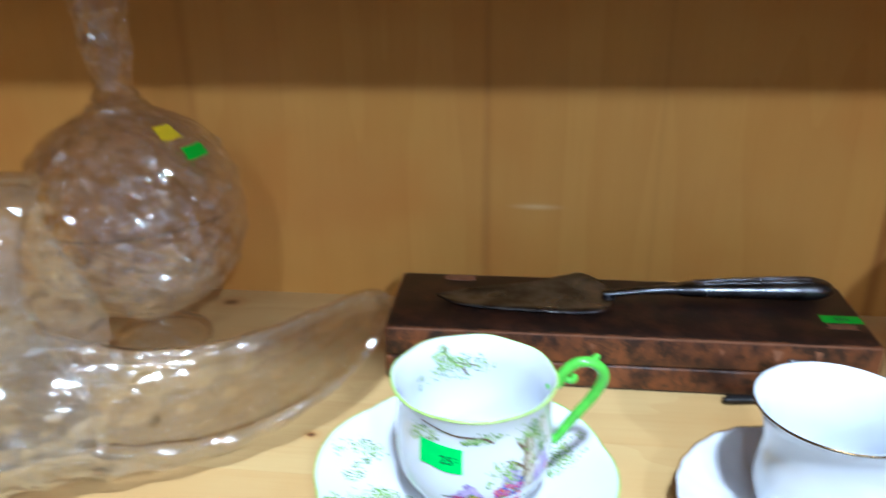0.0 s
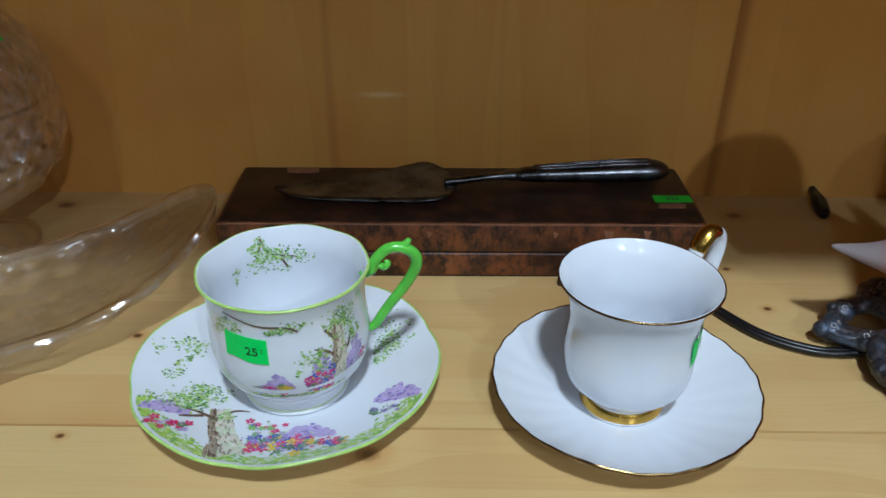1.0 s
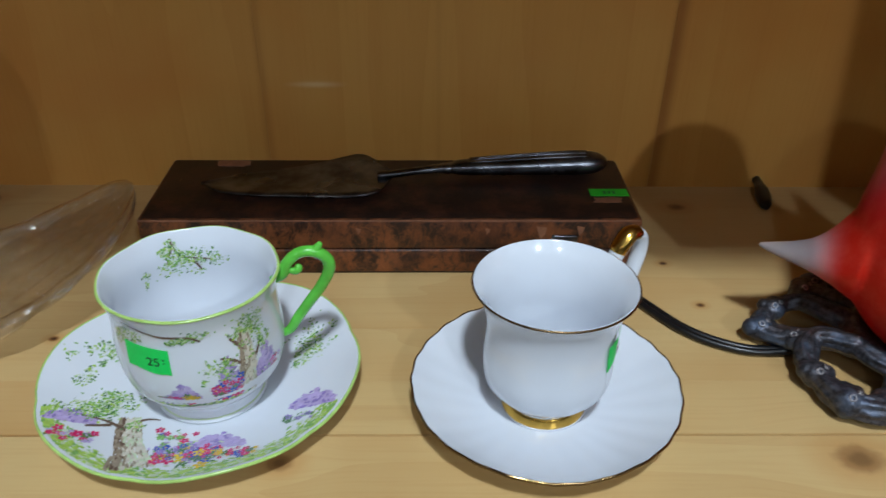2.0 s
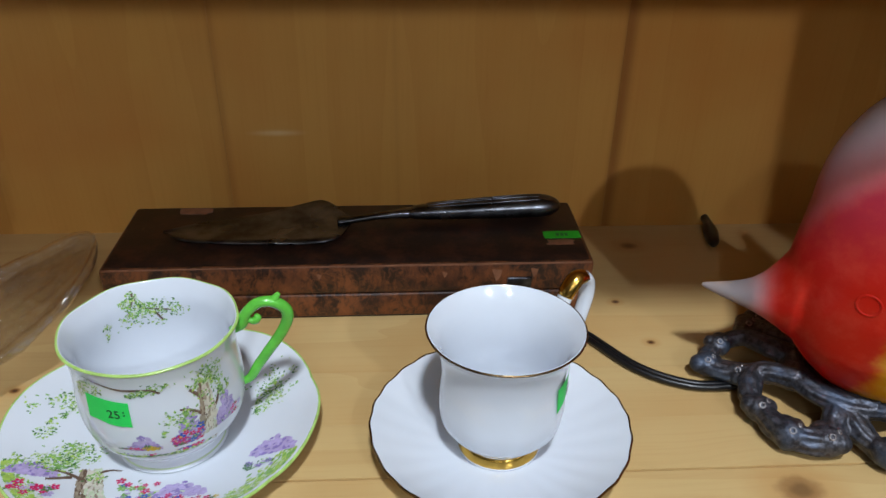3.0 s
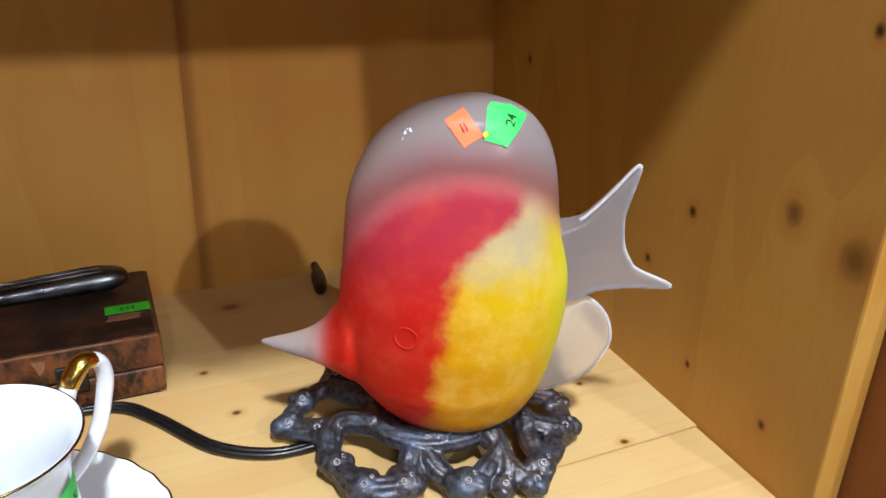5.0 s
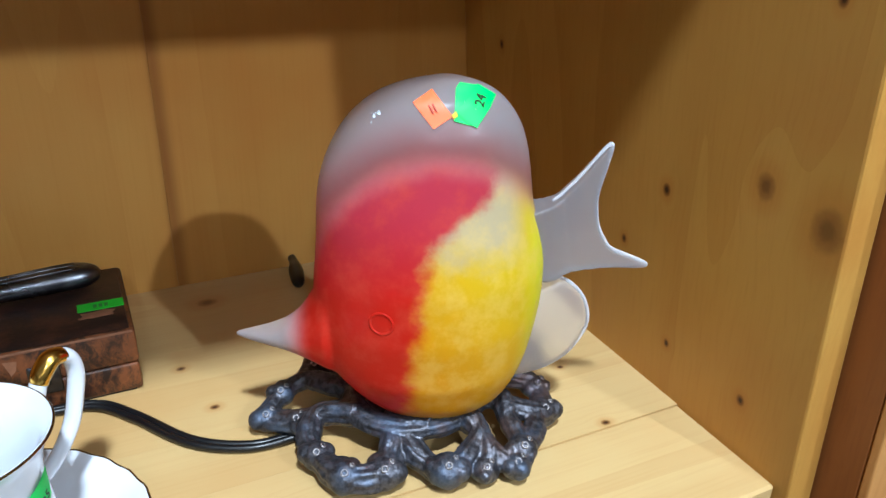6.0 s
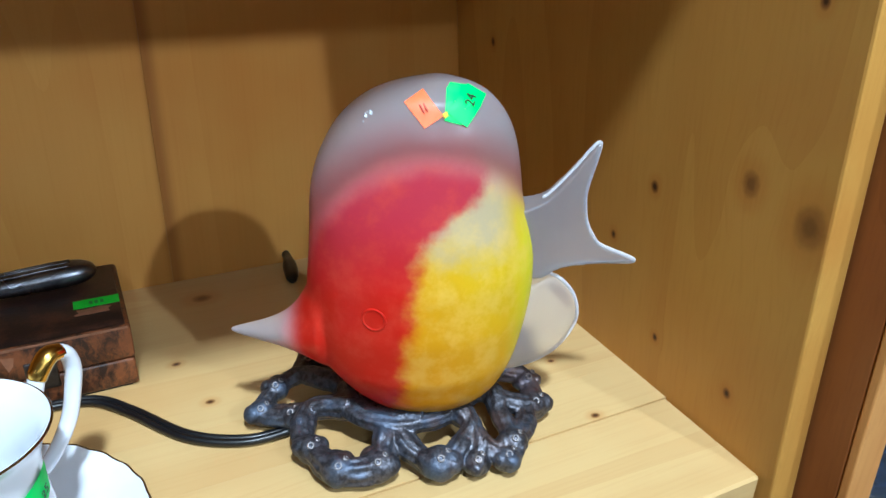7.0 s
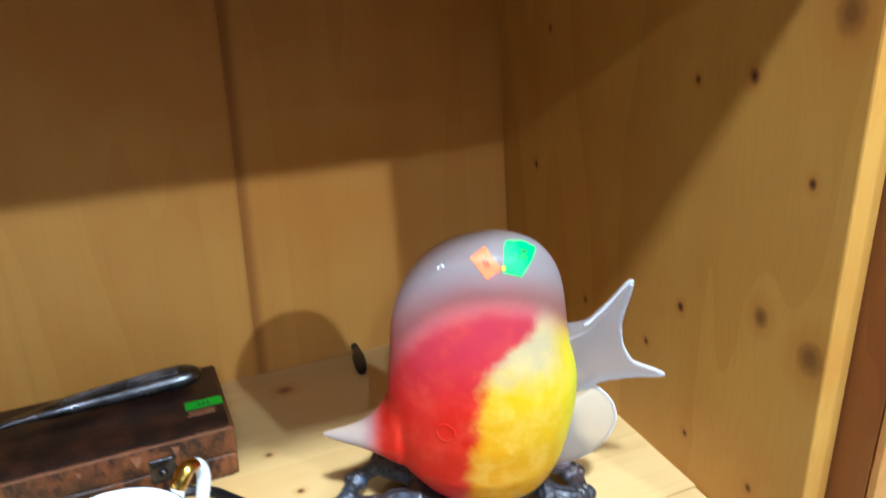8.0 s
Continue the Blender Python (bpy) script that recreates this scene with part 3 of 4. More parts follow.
bed(rs, -0.060, -0.040, -0.049, 0.0025, 60, 0.0016, blobs, (ROSE, ROSE, LILAC, DEEP)), bed(rs, -0.010, 0.020, -0.058, 0.0045, 170, 0.0019, blobs)
bed(rs, -0.014, 0.006, -0.046, 0.004, 50, 0.0014, blobs, (BLUE, LEAF, ROSE)), bed(rs, 0.014, 0.040, -0.059, 0.0018, 70, 0.0014, blobs, (GOLDY, ROSE, BLUE, DEEP)), bed(rs, 0.046, 0.060, -0.034, 0.0014, 30, 0.0012, blobs, (VIOLET, DEEP))
lay("garden_print", blobs, on_saucer, gs, "painted tree, lilac bushes and bright flowers")

CUP_G = [(0.0255, 0.0012), (0.0262, 0.0035), (0.0248, 0.0070), (0.0262, 0.0100), (0.0318, 0.0145), (0.0370, 0.0220), (0.0394, 0.0320), (0.0396, 0.0440), (0.0386, 0.0560), (0.0388, 0.0650), (0.0410, 0.0735)]


def wave_cup(a, r, z):
    s = max(0.0, (z - 0.02) / 0.053)
    return 1.0 + 0.006 * s * math.cos(8 * a + 0.4), 0.0006 * max(0, s - 0.6) * math.cos(8 * a + 1.0)


gc = thing("teacup", "white porcelain teacup painted with a tree and flowers, green handle", "teacup", pose(GX, GY, 0.0044) @ OVAL, "teacups")
part("bowl", lathe(cup_profile(CUP_G, 0.0022), 96, wave_cup, 4), PORCELAIN, gc)
part("rim_line", lathe([(0.0410, 0.0733), (0.0415, 0.0738), (0.0412, 0.0745), (0.0402, 0.0746), (0.0399, 0.0738), (0.0410, 0.0733)], 96, wave_cup, 3), LIME_EDGE, gc, "lime green painted rim")
part("foot_line", lathe([(0.0258, 0.0008), (0.0266, 0.0016), (0.0266, 0.0030), (0.0259, 0.0036), (0.0258, 0.0008)], 72, None, 3), plain("pale_lime", rgb(206, 226, 176), 0.2), gc, "pale lime foot ring")
handle = part("handle", tube([(0.0385, 0, 0.0600, 0.0023), (0.0435, 0, 0.0634, 0.0028), (0.0460, 0, 0.0701, 0.0028), (0.0519, 0, 0.0764, 0.0030), (0.0592, 0, 0.0768, 0.0031), (0.0648, 0, 0.0718, 0.0031),
                                    (0.0656, 0, 0.0642, 0.0030), (0.0613, 0, 0.0540, 0.0029), (0.0545, 0, 0.0430, 0.0028), (0.0484, 0, 0.0330, 0.0027), (0.0440, 0, 0.0250, 0.0025), (0.0375, 0, 0.0215, 0.0020)], 0.003, 5, 12, 1.0, (0, 1, 0)), GREEN_GLAZE, gc, "glossy green handle with a thumb spur")
handle.matrix_basis = pose(-0.0015, 0, 0.0130, 0, 0, 8) @ Matrix.Diagonal((1.0, 1.0, 0.87, 1.0))
part("spur", joined([tube([(0.0588, 0, 0.0764, 0.0027), (0.0613, 0, 0.0797, 0.0020), (0.0626, 0, 0.0820, 0.0011)], 0.002, 4, 10, 1, (0, 1, 0)),
                     tube([(0.0460, 0, 0.0667, 0.0016), (0.0497, 0, 0.0650, 0.0022), (0.0514, 0, 0.0671, 0.0020), (0.0506, 0, 0.0692, 0.0009)], 0.002, 4, 10, 1, (0, 1, 0))]), GREEN_GLAZE, handle)


def on_cup(outer, wv):
    def where(a, b, lift):
        """(a, b): metres round the cup at its widest, and up."""
        th = a / 0.040
        f, up = wv(th, 0, b)
        r = radius_at(outer, b) * f + lift + 0.00012
        return (r * math.cos(th), r * math.sin(th), b + up)
    return where


def in_cup(a, b, lift):
    th = a / 0.040
    f, up = wave_cup(th, 0, b)
    r = radius_at(CUP_G, b) * f - 0.00235 - lift
    return (r * math.cos(th), r * math.sin(th), b + up)


rc = random.Random(9)
blobs = []
K = 0.040 * math.pi / 180
trunk = -45 * K
haze(rc, -66 * K, -50 * K, 0.027, 0.024, blobs), haze(rc, -38 * K, -20 * K, 0.028, 0.022, blobs), haze(rc, -100 * K, -78 * K, 0.025, 0.013, blobs)
for i in range(60):
    blobs.append((leaf(rc.uniform(-112, -44) * K, 0.0235 + rc.uniform(-0.001, 0.001), 0.003, 0, 0.3), rc.choice((MEADOW, SAGE, DEEP))))
bark(rc, [(trunk - 0.002, 0.024), (trunk, 0.035), (trunk + 0.001, 0.045), (trunk + 0.001, 0.060)], [0.0066, 0.0046, 0.0038, 0.0024], 300, blobs)
for line in ([(trunk, 0.040), (trunk - 0.007, 0.047), (trunk - 0.012, 0.049)], [(trunk, 0.036), (trunk + 0.007, 0.046), (trunk + 0.009, 0.052)], [(trunk, 0.050), (trunk - 0.006, 0.058)]):
    for q in stroke(line, [0.0010, 0.0007, 0.0004][:len(line)]):
        blobs.append((q, TWIG))
foliage(rc, trunk + 0.002, 0.061, 0.011, 0.008, 150, 0.0014, blobs), foliage(rc, trunk - 0.012, 0.043, 0.008, 0.006, 90, 0.0014, blobs), foliage(rc, trunk + 0.010, 0.050, 0.005, 0.006, 50, 0.0013, blobs)
foliage(rc, -82 * K, 0.064, 0.010, 0.003, 70, 0.0013, blobs), foliage(rc, -126 * K, 0.062, 0.008, 0.006, 70, 0.0013, blobs)
for line in ([(-122 * K, 0.070), (-100 * K, 0.065), (-80 * K, 0.064), (-72 * K, 0.061)],):
    for q in stroke(line, [0.0006] * 4):
        blobs.append((q, TWIG))
bed(rc, -108 * K, -84 * K, 0.0270, 0.0012, 70, 0.0014, blobs, (ROSE, VIOLET, DEEP, ROSE)), bed(rc, -88 * K, -78 * K, 0.0285, 0.0010, 26, 0.0014, blobs, (GOLDY, GOLDY, DEEP))
bed(rc, -70 * K, -50 * K, 0.0290, 0.0024, 100, 0.0014, blobs, (BLUE, ROSE, ROSE, DEEP, BLUE)), bed(rc, -34 * K, -14 * K, 0.033, 0.002, 24, 0.0012, blobs, (ROSE, LILAC))
on_g = on_cup(CUP_G, wave_cup)
lay("garden_print", blobs, on_g, gc, "painted tree, lilac bushes and bright flowers")
blobs = []
for line in ([(120 * K, 0.0715), (116 * K, 0.0625), (106 * K, 0.0595), (90 * K, 0.0575)], [(120 * K, 0.0675), (126 * K, 0.0575)], [(106 * K, 0.0595), (100 * K, 0.0515)]):
    for q in stroke(line, [0.0008, 0.0006, 0.0005, 0.0004][:len(line)]):
        blobs.append((q, TWIG))
foliage(rc, 112 * K, 0.0595, 0.016, 0.007, 220, 0.0013, blobs), foliage(rc, 122 * K, 0.0655, 0.007, 0.004, 70, 0.0014, blobs), foliage(rc, 146 * K, 0.0575, 0.003, 0.006, 26, 0.0012, blobs)
lay("branch_print", blobs, in_cup, gc, "painted green branch on the inside")
st = sticker_on(gc, on_g, -125 * K, -93 * K, 0.0455, 0.0590, STICKER, -0.0016, 0.0005, 0.0004)


def stuck(outer, deg, z, off):
    """Pose of flat writing on a cup's outside at an angle and a height."""
    r = radius_at(outer, z) + off
    th = radians(deg)
    return Matrix.Translation((r * math.cos(th), r * math.sin(th), z)) @ Euler((radians(90), 0, th + math.pi / 2)).to_matrix().to_4x4()


writing("25", 0.0066, INK, st, stuck(CUP_G, -104, 0.0505, 0.0010))
part("small_figure", joined([block((-0.0004, 0.0003, -0.00004), (0.0004, 0.0012, 0.00004)), block((-0.0004, -0.0014, -0.00004), (0.0004, -0.0006, 0.00004))]), INK_FAINT, st, m=stuck(CUP_G, -97, 0.0515, 0.0010))

# plain white cup and saucer with gold edges
WX, WY = 0.2530, 0.3675
WHITE_R, WHITE_DEEP = 0.0672, 0.0150


def wave_white(a, r, z):
    s = min(1.0, r / WHITE_R)
    return 1.0 + 0.0045 * s ** 4 * math.cos(26 * a), 0.00035 * max(0.0, s - 0.35) * math.cos(26 * a + 0.6) + 0.0006 * s ** 4 * math.cos(6 * a)


saucer("saucer", "plain white fluted porcelain saucer with a thin gold edge", pose(0.2532, 0.3685, 0.0002) @ Matrix.Diagonal((1.0, 0.965, 1.0, 1.0)), WHITE_R, WHITE_DEEP, wave_white, DULL_GOLD, "thin worn gold edge")
CUP_W = [(0.0200, 0.0012), (0.0206, 0.0030), (0.0190, 0.0060), (0.0192, 0.0082), (0.0240, 0.0125), (0.0295, 0.0195), (0.0318, 0.0290), (0.0312, 0.0400), (0.0305, 0.0500), (0.0316, 0.0600), (0.0345, 0.0690), (0.0382, 0.0752)]


def wave_wcup(a, r, z):
    s = max(0.0, 1.0 - abs(z - 0.028) / 0.026)
    return 1.0 + 0.010 * s * math.cos(9 * a), 0.0


wc = thing("teacup", "plain white porcelain teacup with gold rim, foot and handle tip", "teacup", pose(WX, WY, 0.0036) @ OVAL, "teacups")
part("bowl", lathe(cup_profile(CUP_W, 0.0021), 96, wave_wcup, 4), PORCELAIN, wc)
part("rim_line", lathe([(0.0381, 0.0750), (0.0385, 0.0754), (0.0383, 0.0760), (0.0377, 0.0761), (0.0374, 0.0756), (0.0381, 0.0750)], 96, None, 3), DULL_GOLD, wc, "thin worn gold rim")
part("foot_band", lathe([(0.0203, 0.0004), (0.0212, 0.0016), (0.0211, 0.0032), (0.0196, 0.0062), (0.0188, 0.0062), (0.0203, 0.0004)], 72, None, 3), GOLD, wc, "bright gold foot")
wh = part("handle", tube([(0.0330, 0, 0.0590, 0.0026), (0.0385, 0, 0.0680, 0.0030), (0.0425, 0, 0.0775, 0.0031), (0.0490, 0, 0.0832, 0.0033), (0.0565, 0, 0.0812, 0.0034), (0.0590, 0, 0.0725, 0.0033),
                                (0.0565, 0, 0.0610, 0.0031), (0.0520, 0, 0.0490, 0.0030), (0.0440, 0, 0.0390, 0.0028), (0.0360, 0, 0.0330, 0.0026), (0.0305, 0, 0.0310, 0.0022)], 0.003, 5, 12, 1.35, (0, 1, 0)), PORCELAIN, wc)
wh.rotation_euler[2] = radians(38)
part("gold_tip", tube([(0.0418, 0, 0.0758, 0.0034), (0.0438, 0, 0.0792, 0.0037), (0.0490, 0, 0.0836, 0.0038), (0.0545, 0, 0.0830, 0.0035)], 0.004, 5, 12, 1.3, (0, 1, 0)), GOLD, wh, "bright gold top of the handle")
on_w = on_cup(CUP_W, wave_wcup)
st = sticker_on(wc, on_w, -42 * K, -8 * K, 0.0385, 0.0530, STICKER, 0.004, 0.0005, 0.0005)
writing("25", 0.0060, INK, st, stuck(CUP_W, -20, 0.0462, 0.0013) @ pose(0, 0, 0, 0, 0, 12))

# ---- the flat case and the cake server on it ----
box = thing("flat_case", "old flat cutlery case in mottled brown cloth, worn at the edges", "case", pose(0.171, 0.5290, 0, 0, 0, 0.3))
part("tray", block((-0.1555, -0.0415, 0.0012), (0.1555, 0.0415, 0.0185), 0.0016, 2), M_CLOTH, box)
# thin black slab added to draw the shadow line below the tray
part("shadow_strip", block((-0.1520, -0.0400, 0.0), (0.1520, 0.0400, 0.0011)), RUBBER, box, "black strip standing for the shadow under the case", smooth=False)
lid = part("lid", block((-0.1560, -0.0420, 0.0192), (0.1560, 0.0420, 0.0405), 0.0022, 3), M_CLOTH, box)
part("cover", block((-0.1535, -0.0395, 0.0400), (0.1535, 0.0400, 0.0411), 0.0006, 1), M_CLOTH_TOP, lid, "darker scuffed cloth on the lid")
latch = part("latch", joined([block((0.100, -0.0438, 0.012), (0.116, -0.0416, 0.030), 0.0008, 2), ball((0.108, -0.0440, 0.020), 0.0028, 10)]), SILVER, box, "small blackened metal latch")
rb = random.Random(12)


def ragged_patch(cx, cy, w, h, z):
    bm = bmesh.new()
    n = 18
    up, dn = [], []
    for k in range(n):
        q = 2 * math.pi * k / n
        f = rb.uniform(0.75, 1.1)
        px, py = cx + w * f * math.copysign(abs(math.cos(q)) ** 0.6, math.cos(q)), cy + h * f * math.copysign(abs(math.sin(q)) ** 0.6, math.sin(q))
        up.append(bm.verts.new((px, py, z + 0.00025))), dn.append(bm.verts.new((px, py, z - 0.0002)))
    bm.faces.new(up), bm.faces.new(dn)
    for k in range(n):
        bm.faces.new((up[k], up[(k + 1) % n], dn[(k + 1) % n], dn[k]))
    return bm


part("worn_patch", ragged_patch(-0.112, 0.034, 0.012, 0.005, 0.0412), M_BARE, lid, "patch of bare torn card", smooth=False)
part("worn_patch", ragged_patch(0.139, -0.018, 0.010, 0.004, 0.0412), M_BARE, lid, "patch of bare torn card", smooth=False)
for cx, w0 in ((0.094, 0.004), (0.060, 0.002), (-0.020, 0.002), (0.118, 0.003), (-0.095, 0.002)):
    tear = bmesh.new()
    top_z = 0.0370 + rb.uniform(-0.002, 0.0)
    vs = [tear.verts.new(p) for p in ((cx - w0, -0.04235, top_z), (cx + w0 * 0.7, -0.04235, top_z - 0.001), (cx + w0 * 0.4, -0.04235, top_z - w0 * 1.6), (cx - w0 * 0.3, -0.04235, top_z - w0 * 2.4))]
    tear.faces.new(vs)
    part("worn_patch", tear, M_BARE, lid, "torn corner of bare card", smooth=False)
part("worn_edge", joined([tube([(-0.1545, -0.0416, 0.0397, 0.0007), (-0.06, -0.0418, 0.0399, 0.0005), (0.05, -0.0417, 0.0399, 0.0008), (0.1545, -0.0416, 0.0397, 0.0007)], 0.0006, 12, 6)]), M_BARE, lid, "rubbed front edge")
st = part("price_sticker", block((0.1285, -0.0130, 0.0412), (0.1535, -0.0035, 0.0416), 0.0001, 1), STICKER_DULL, lid, "green paper price sticker", smooth=False)
part("faint_writing", joined([block((0.137 + 0.003 * i, -0.0105, 0.04165), (0.139 + 0.003 * i, -0.0065, 0.0417)) for i in range(3)]), INK_FAINT, st, smooth=False)

server = thing("cake_server", "tarnished silver cake server lying on the flat case", "cake server", pose(0, 0, 0.0413))


def blade():
    """A pointed blade, dished, with a thin bevelled edge."""
    top = smooth_path([(0.0455, 0.5265), (0.075, 0.540), (0.110, 0.5505), (0.136, 0.5645), (0.147, 0.5685), (0.158, 0.5590), (0.169, 0.5420)], 5)
    low = smooth_path([(0.0455, 0.5265), (0.060, 0.5145), (0.085, 0.5095), (0.115, 0.5080), (0.146, 0.5080), (0.162, 0.5150), (0.169, 0.5330)], 5)
    rows_up = []
    for a, b in zip(top, low):
        up, dn = [], []
        for k in range(9):
            t = k / 8
            p = a * (1 - t) + b * t
            edge = min(t, 1 - t)
            z = 0.0032 + (0.0008 if edge < 0.01 else 0.0002 + 0.0010 * min(1, edge * 6)) - 0.0016 * math.sin(math.pi * t)
            up.append((p[0], p[1], z + 0.0006)), dn.append((p[0], p[1], z - 0.0006))
        rows_up.append(up + dn[::-1])
    return grid_mesh(rows_up, cap=True)


part("blade", blade(), SILVER, server, "dull grey pointed blade")
part("shank", tube([(0.160, 0.5365, 0.0045, 0.0036), (0.172, 0.5375, 0.0052, 0.0030), (0.185, 0.5395, 0.0062, 0.0030), (0.200, 0.5420, 0.0068, 0.0036), (0.207, 0.5430, 0.0068, 0.0048), (0.211, 0.5437, 0.0068, 0.0036)], 0.003, 5, 12, 0.8), SILVER, server)
hd = part("handle", tube([(0.2090, 0.5432, 0.0068, 0.0043), (0.2157, 0.5438, 0.0070, 0.0063), (0.2386, 0.5455, 0.0072, 0.0077), (0.2673, 0.5477, 0.0074, 0.0088), (0.2911, 0.5495, 0.0076, 0.0097), (0.3055, 0.5505, 0.0076, 0.0091), (0.3131, 0.5510, 0.0076, 0.0054), (0.3155, 0.5512, 0.0076, 0.0013)], 0.006, 6, 18, 0.78), SILVER, server, "reeded dark silver handle")
for off in (-0.45, 0.0, 0.45):
    pts = []
    for x0, y0, z0, r0 in ((0.2214, 0.5442, 0.0071, 0.0067), (0.2529, 0.5466, 0.0073, 0.0083), (0.2864, 0.5492, 0.0075, 0.0095), (0.3016, 0.5502, 0.0076, 0.0093)):
        pts.append((x0, y0 + r0 * math.sin(off) * 0.95, z0 + r0 * 0.78 * math.cos(off) * 0.98, 0.0009))
    part("reed", tube(pts, 0.0009, 5, 6), SILVER, hd)

# ---- the fish lamp ----
U = math.atan2(-0.378, 0.926)
FISH = Matrix.Translation((0.4646, 0.3910, 0)) @ Matrix.Rotation(U, 4, "Z")
lampthing = thing("fish_lamp", "frosted glass fish lamp, red and yellow, on a cast bronze base", "lamp", FISH)
LEVELS = [(0.0158, -0.006, 0.008), (0.0178, -0.0225, 0.0215), (0.0224, -0.0310, 0.0310), (0.0288, -0.0385, 0.0378), (0.0388, -0.0475, 0.0435), (0.0503, -0.0550, 0.0475), (0.0657, -0.0592, 0.0508), (0.0868, -0.0600, 0.0535),
          (0.1054, -0.0584, 0.0532), (0.1200, -0.0572, 0.0502), (0.1349, -0.0565, 0.0460), (0.1490, -0.0540, 0.0438), (0.1628, -0.0485, 0.0411), (0.1745, -0.0410, 0.0365), (0.1840, -0.0300, 0.0290), (0.1895, -0.0180, 0.0205), (0.1922, -0.0050, 0.0110), (0.1930, 0.0020, 0.0040)]


def thick(z):
    """Half the body's depth at a height."""
    return float(np.interp(z, [0.0158, 0.0178, 0.0224, 0.032, 0.05, 0.075, 0.10, 0.125, 0.15, 0.17, 0.184, 0.1925], [0.006, 0.016, 0.023, 0.031, 0.039, 0.043, 0.042, 0.037, 0.030, 0.024, 0.0165, 0.006]))


def extent(z):
    zs = [q[0] for q in LEVELS]
    return float(np.interp(z, zs, [q[1] for q in LEVELS])), float(np.interp(z, zs, [q[2] for q in LEVELS]))


def fish_body(shrink=0.0):
    line = smooth_path(LEVELS, 4)
    rows = []
    for z, lo, hi in line:
        c, h, d = (lo + hi) / 2, (hi - lo) / 2 - shrink, thick(z) - shrink
        rows.append([(c + max(h, 1e-4) * math.cos(a), max(d, 1e-4) * math.sin(a), z) for a in (2 * math.pi * k / 64 for k in range(64))])
    bm = grid_mesh(rows, cap=True)
    return bm


def front_of(u, z):
    """The body's surface towards the aisle."""
    lo, hi = extent(z)
    q = max(0.0, 1 - ((u - (lo + hi) / 2) / ((hi - lo) / 2)) ** 2)
    return -thick(z) * math.sqrt(q)


def slab(top, low, depth):
    """A rounded flat fin between an upper and a lower line of (u, z) points."""
    a, b = smooth_path(top, 6), smooth_path(low, 6)
    rows = []
    for i, (p, q) in enumerate(zip(a, b)):
        s = i / (len(a) - 1)
        d = float(np.interp(s, [0, 0.5, 1], depth))
        c, h = (p + q) / 2, (p - q) / 2
        rows.append([(c[0] + h[0] * math.cos(k), d * math.sin(k), c[1] + h[1] * math.cos(k)) for k in (2 * math.pi * j / 20 for j in range(20))])
    return grid_mesh(rows, cap=True)


shade = part("glass_body", joined([fish_body(), slab([(-0.1003, 0.0632), (-0.0900, 0.0642), (-0.0800, 0.0664), (-0.0710, 0.0706), (-0.0640, 0.0790), (-0.0540, 0.0980)], [(-0.1003, 0.0592), (-0.0900, 0.0568), (-0.0800, 0.0545), (-0.0700, 0.0520), (-0.0600, 0.0480), (-0.0520, 0.0420)], [0.002, 0.011, 0.026])]), M_FISH, lampthing, "frosted glass body with a pointed snout, red in front and yellow behind")
fuse = shade.modifiers.new("fuse", "REMESH")
fuse.mode, fuse.voxel_size, fuse.use_smooth_shade = "VOXEL", 0.0013, True
even = shade.modifiers.new("even", "SMOOTH")
even.factor, even.iterations = 0.5, 30
tail = bmesh.new()
edge = smooth_path([(0.044, 0.130), (0.0556, 0.1334), (0.0620, 0.1390), (0.0700, 0.1485), (0.0795, 0.1610), (0.0810, 0.1580), (0.0771, 0.1378), (0.0775, 0.1280), (0.0792, 0.1201),
                    (0.0830, 0.1130), (0.0878, 0.1077), (0.1045, 0.1004), (0.1038, 0.0982), (0.0876, 0.0983), (0.0675, 0.0968), (0.0579, 0.0921), (0.046, 0.094)], 3)
near, far = [], []
for u, z in edge:
    d = float(np.interp(u, [0.044, 0.060, 0.085, 0.105], [0.010, 0.0055, 0.0030, 0.0016]))
    near.append(tail.verts.new((u, -d, z))), far.append(tail.verts.new((u, d, z)))
tail.faces.new(near), tail.faces.new(far[::-1])
for i in range(len(near)):
    j = (i + 1) % len(near)
    tail.faces.new((near[i], near[j], far[j], far[i]))
tf = part("tail_fin", tail, M_FIN, lampthing, "pale frosted forked tail")
one = tf.modifiers.new("fuse", "REMESH")
one.mode, one.voxel_size, one.use_smooth_shade = "VOXEL", 0.0007, True
soft = tf.modifiers.new("even", "SMOOTH")
soft.factor, soft.iterations = 0.5, 9
part("fin_edge", tube([(u, 0.0, z, 0.0011) for u, z in edge[3:-3]], 0.001, 2, 10, 1, (0, 1, 0)), M_FIN_EDGE, tf, "whiter rounded edge")
fin = part("belly_fin", slab([(0.0480, 0.0860), (0.0600, 0.0925), (0.0700, 0.0880), (0.0775, 0.0780), (0.0800, 0.0670)], [(0.0370, 0.0330), (0.0480, 0.0345), (0.0600, 0.0390), (0.0720, 0.0480), (0.0798, 0.0650)], [0.010, 0.006, 0.0016]), M_FIN, lampthing, "pale frosted round fin")
part("fin_edge", tube([(0.0560, 0.0, 0.0905, 0.0009), (0.0640, 0.0, 0.0915, 0.0010), (0.0715, 0.0, 0.0865, 0.0010), (0.0775, 0.0, 0.0780, 0.0010), (0.0800, 0.0, 0.0668, 0.0010), (0.0770, 0.0, 0.0565, 0.0010), (0.0700, 0.0, 0.0462, 0.0010), (0.0600, 0.0, 0.0390, 0.0010), (0.0480, 0.0, 0.0345, 0.0008)], 0.001, 5, 10, 1, (0, 1, 0)), M_FIN_EDGE, fin, "whiter rounded edge")
eye_rows = []
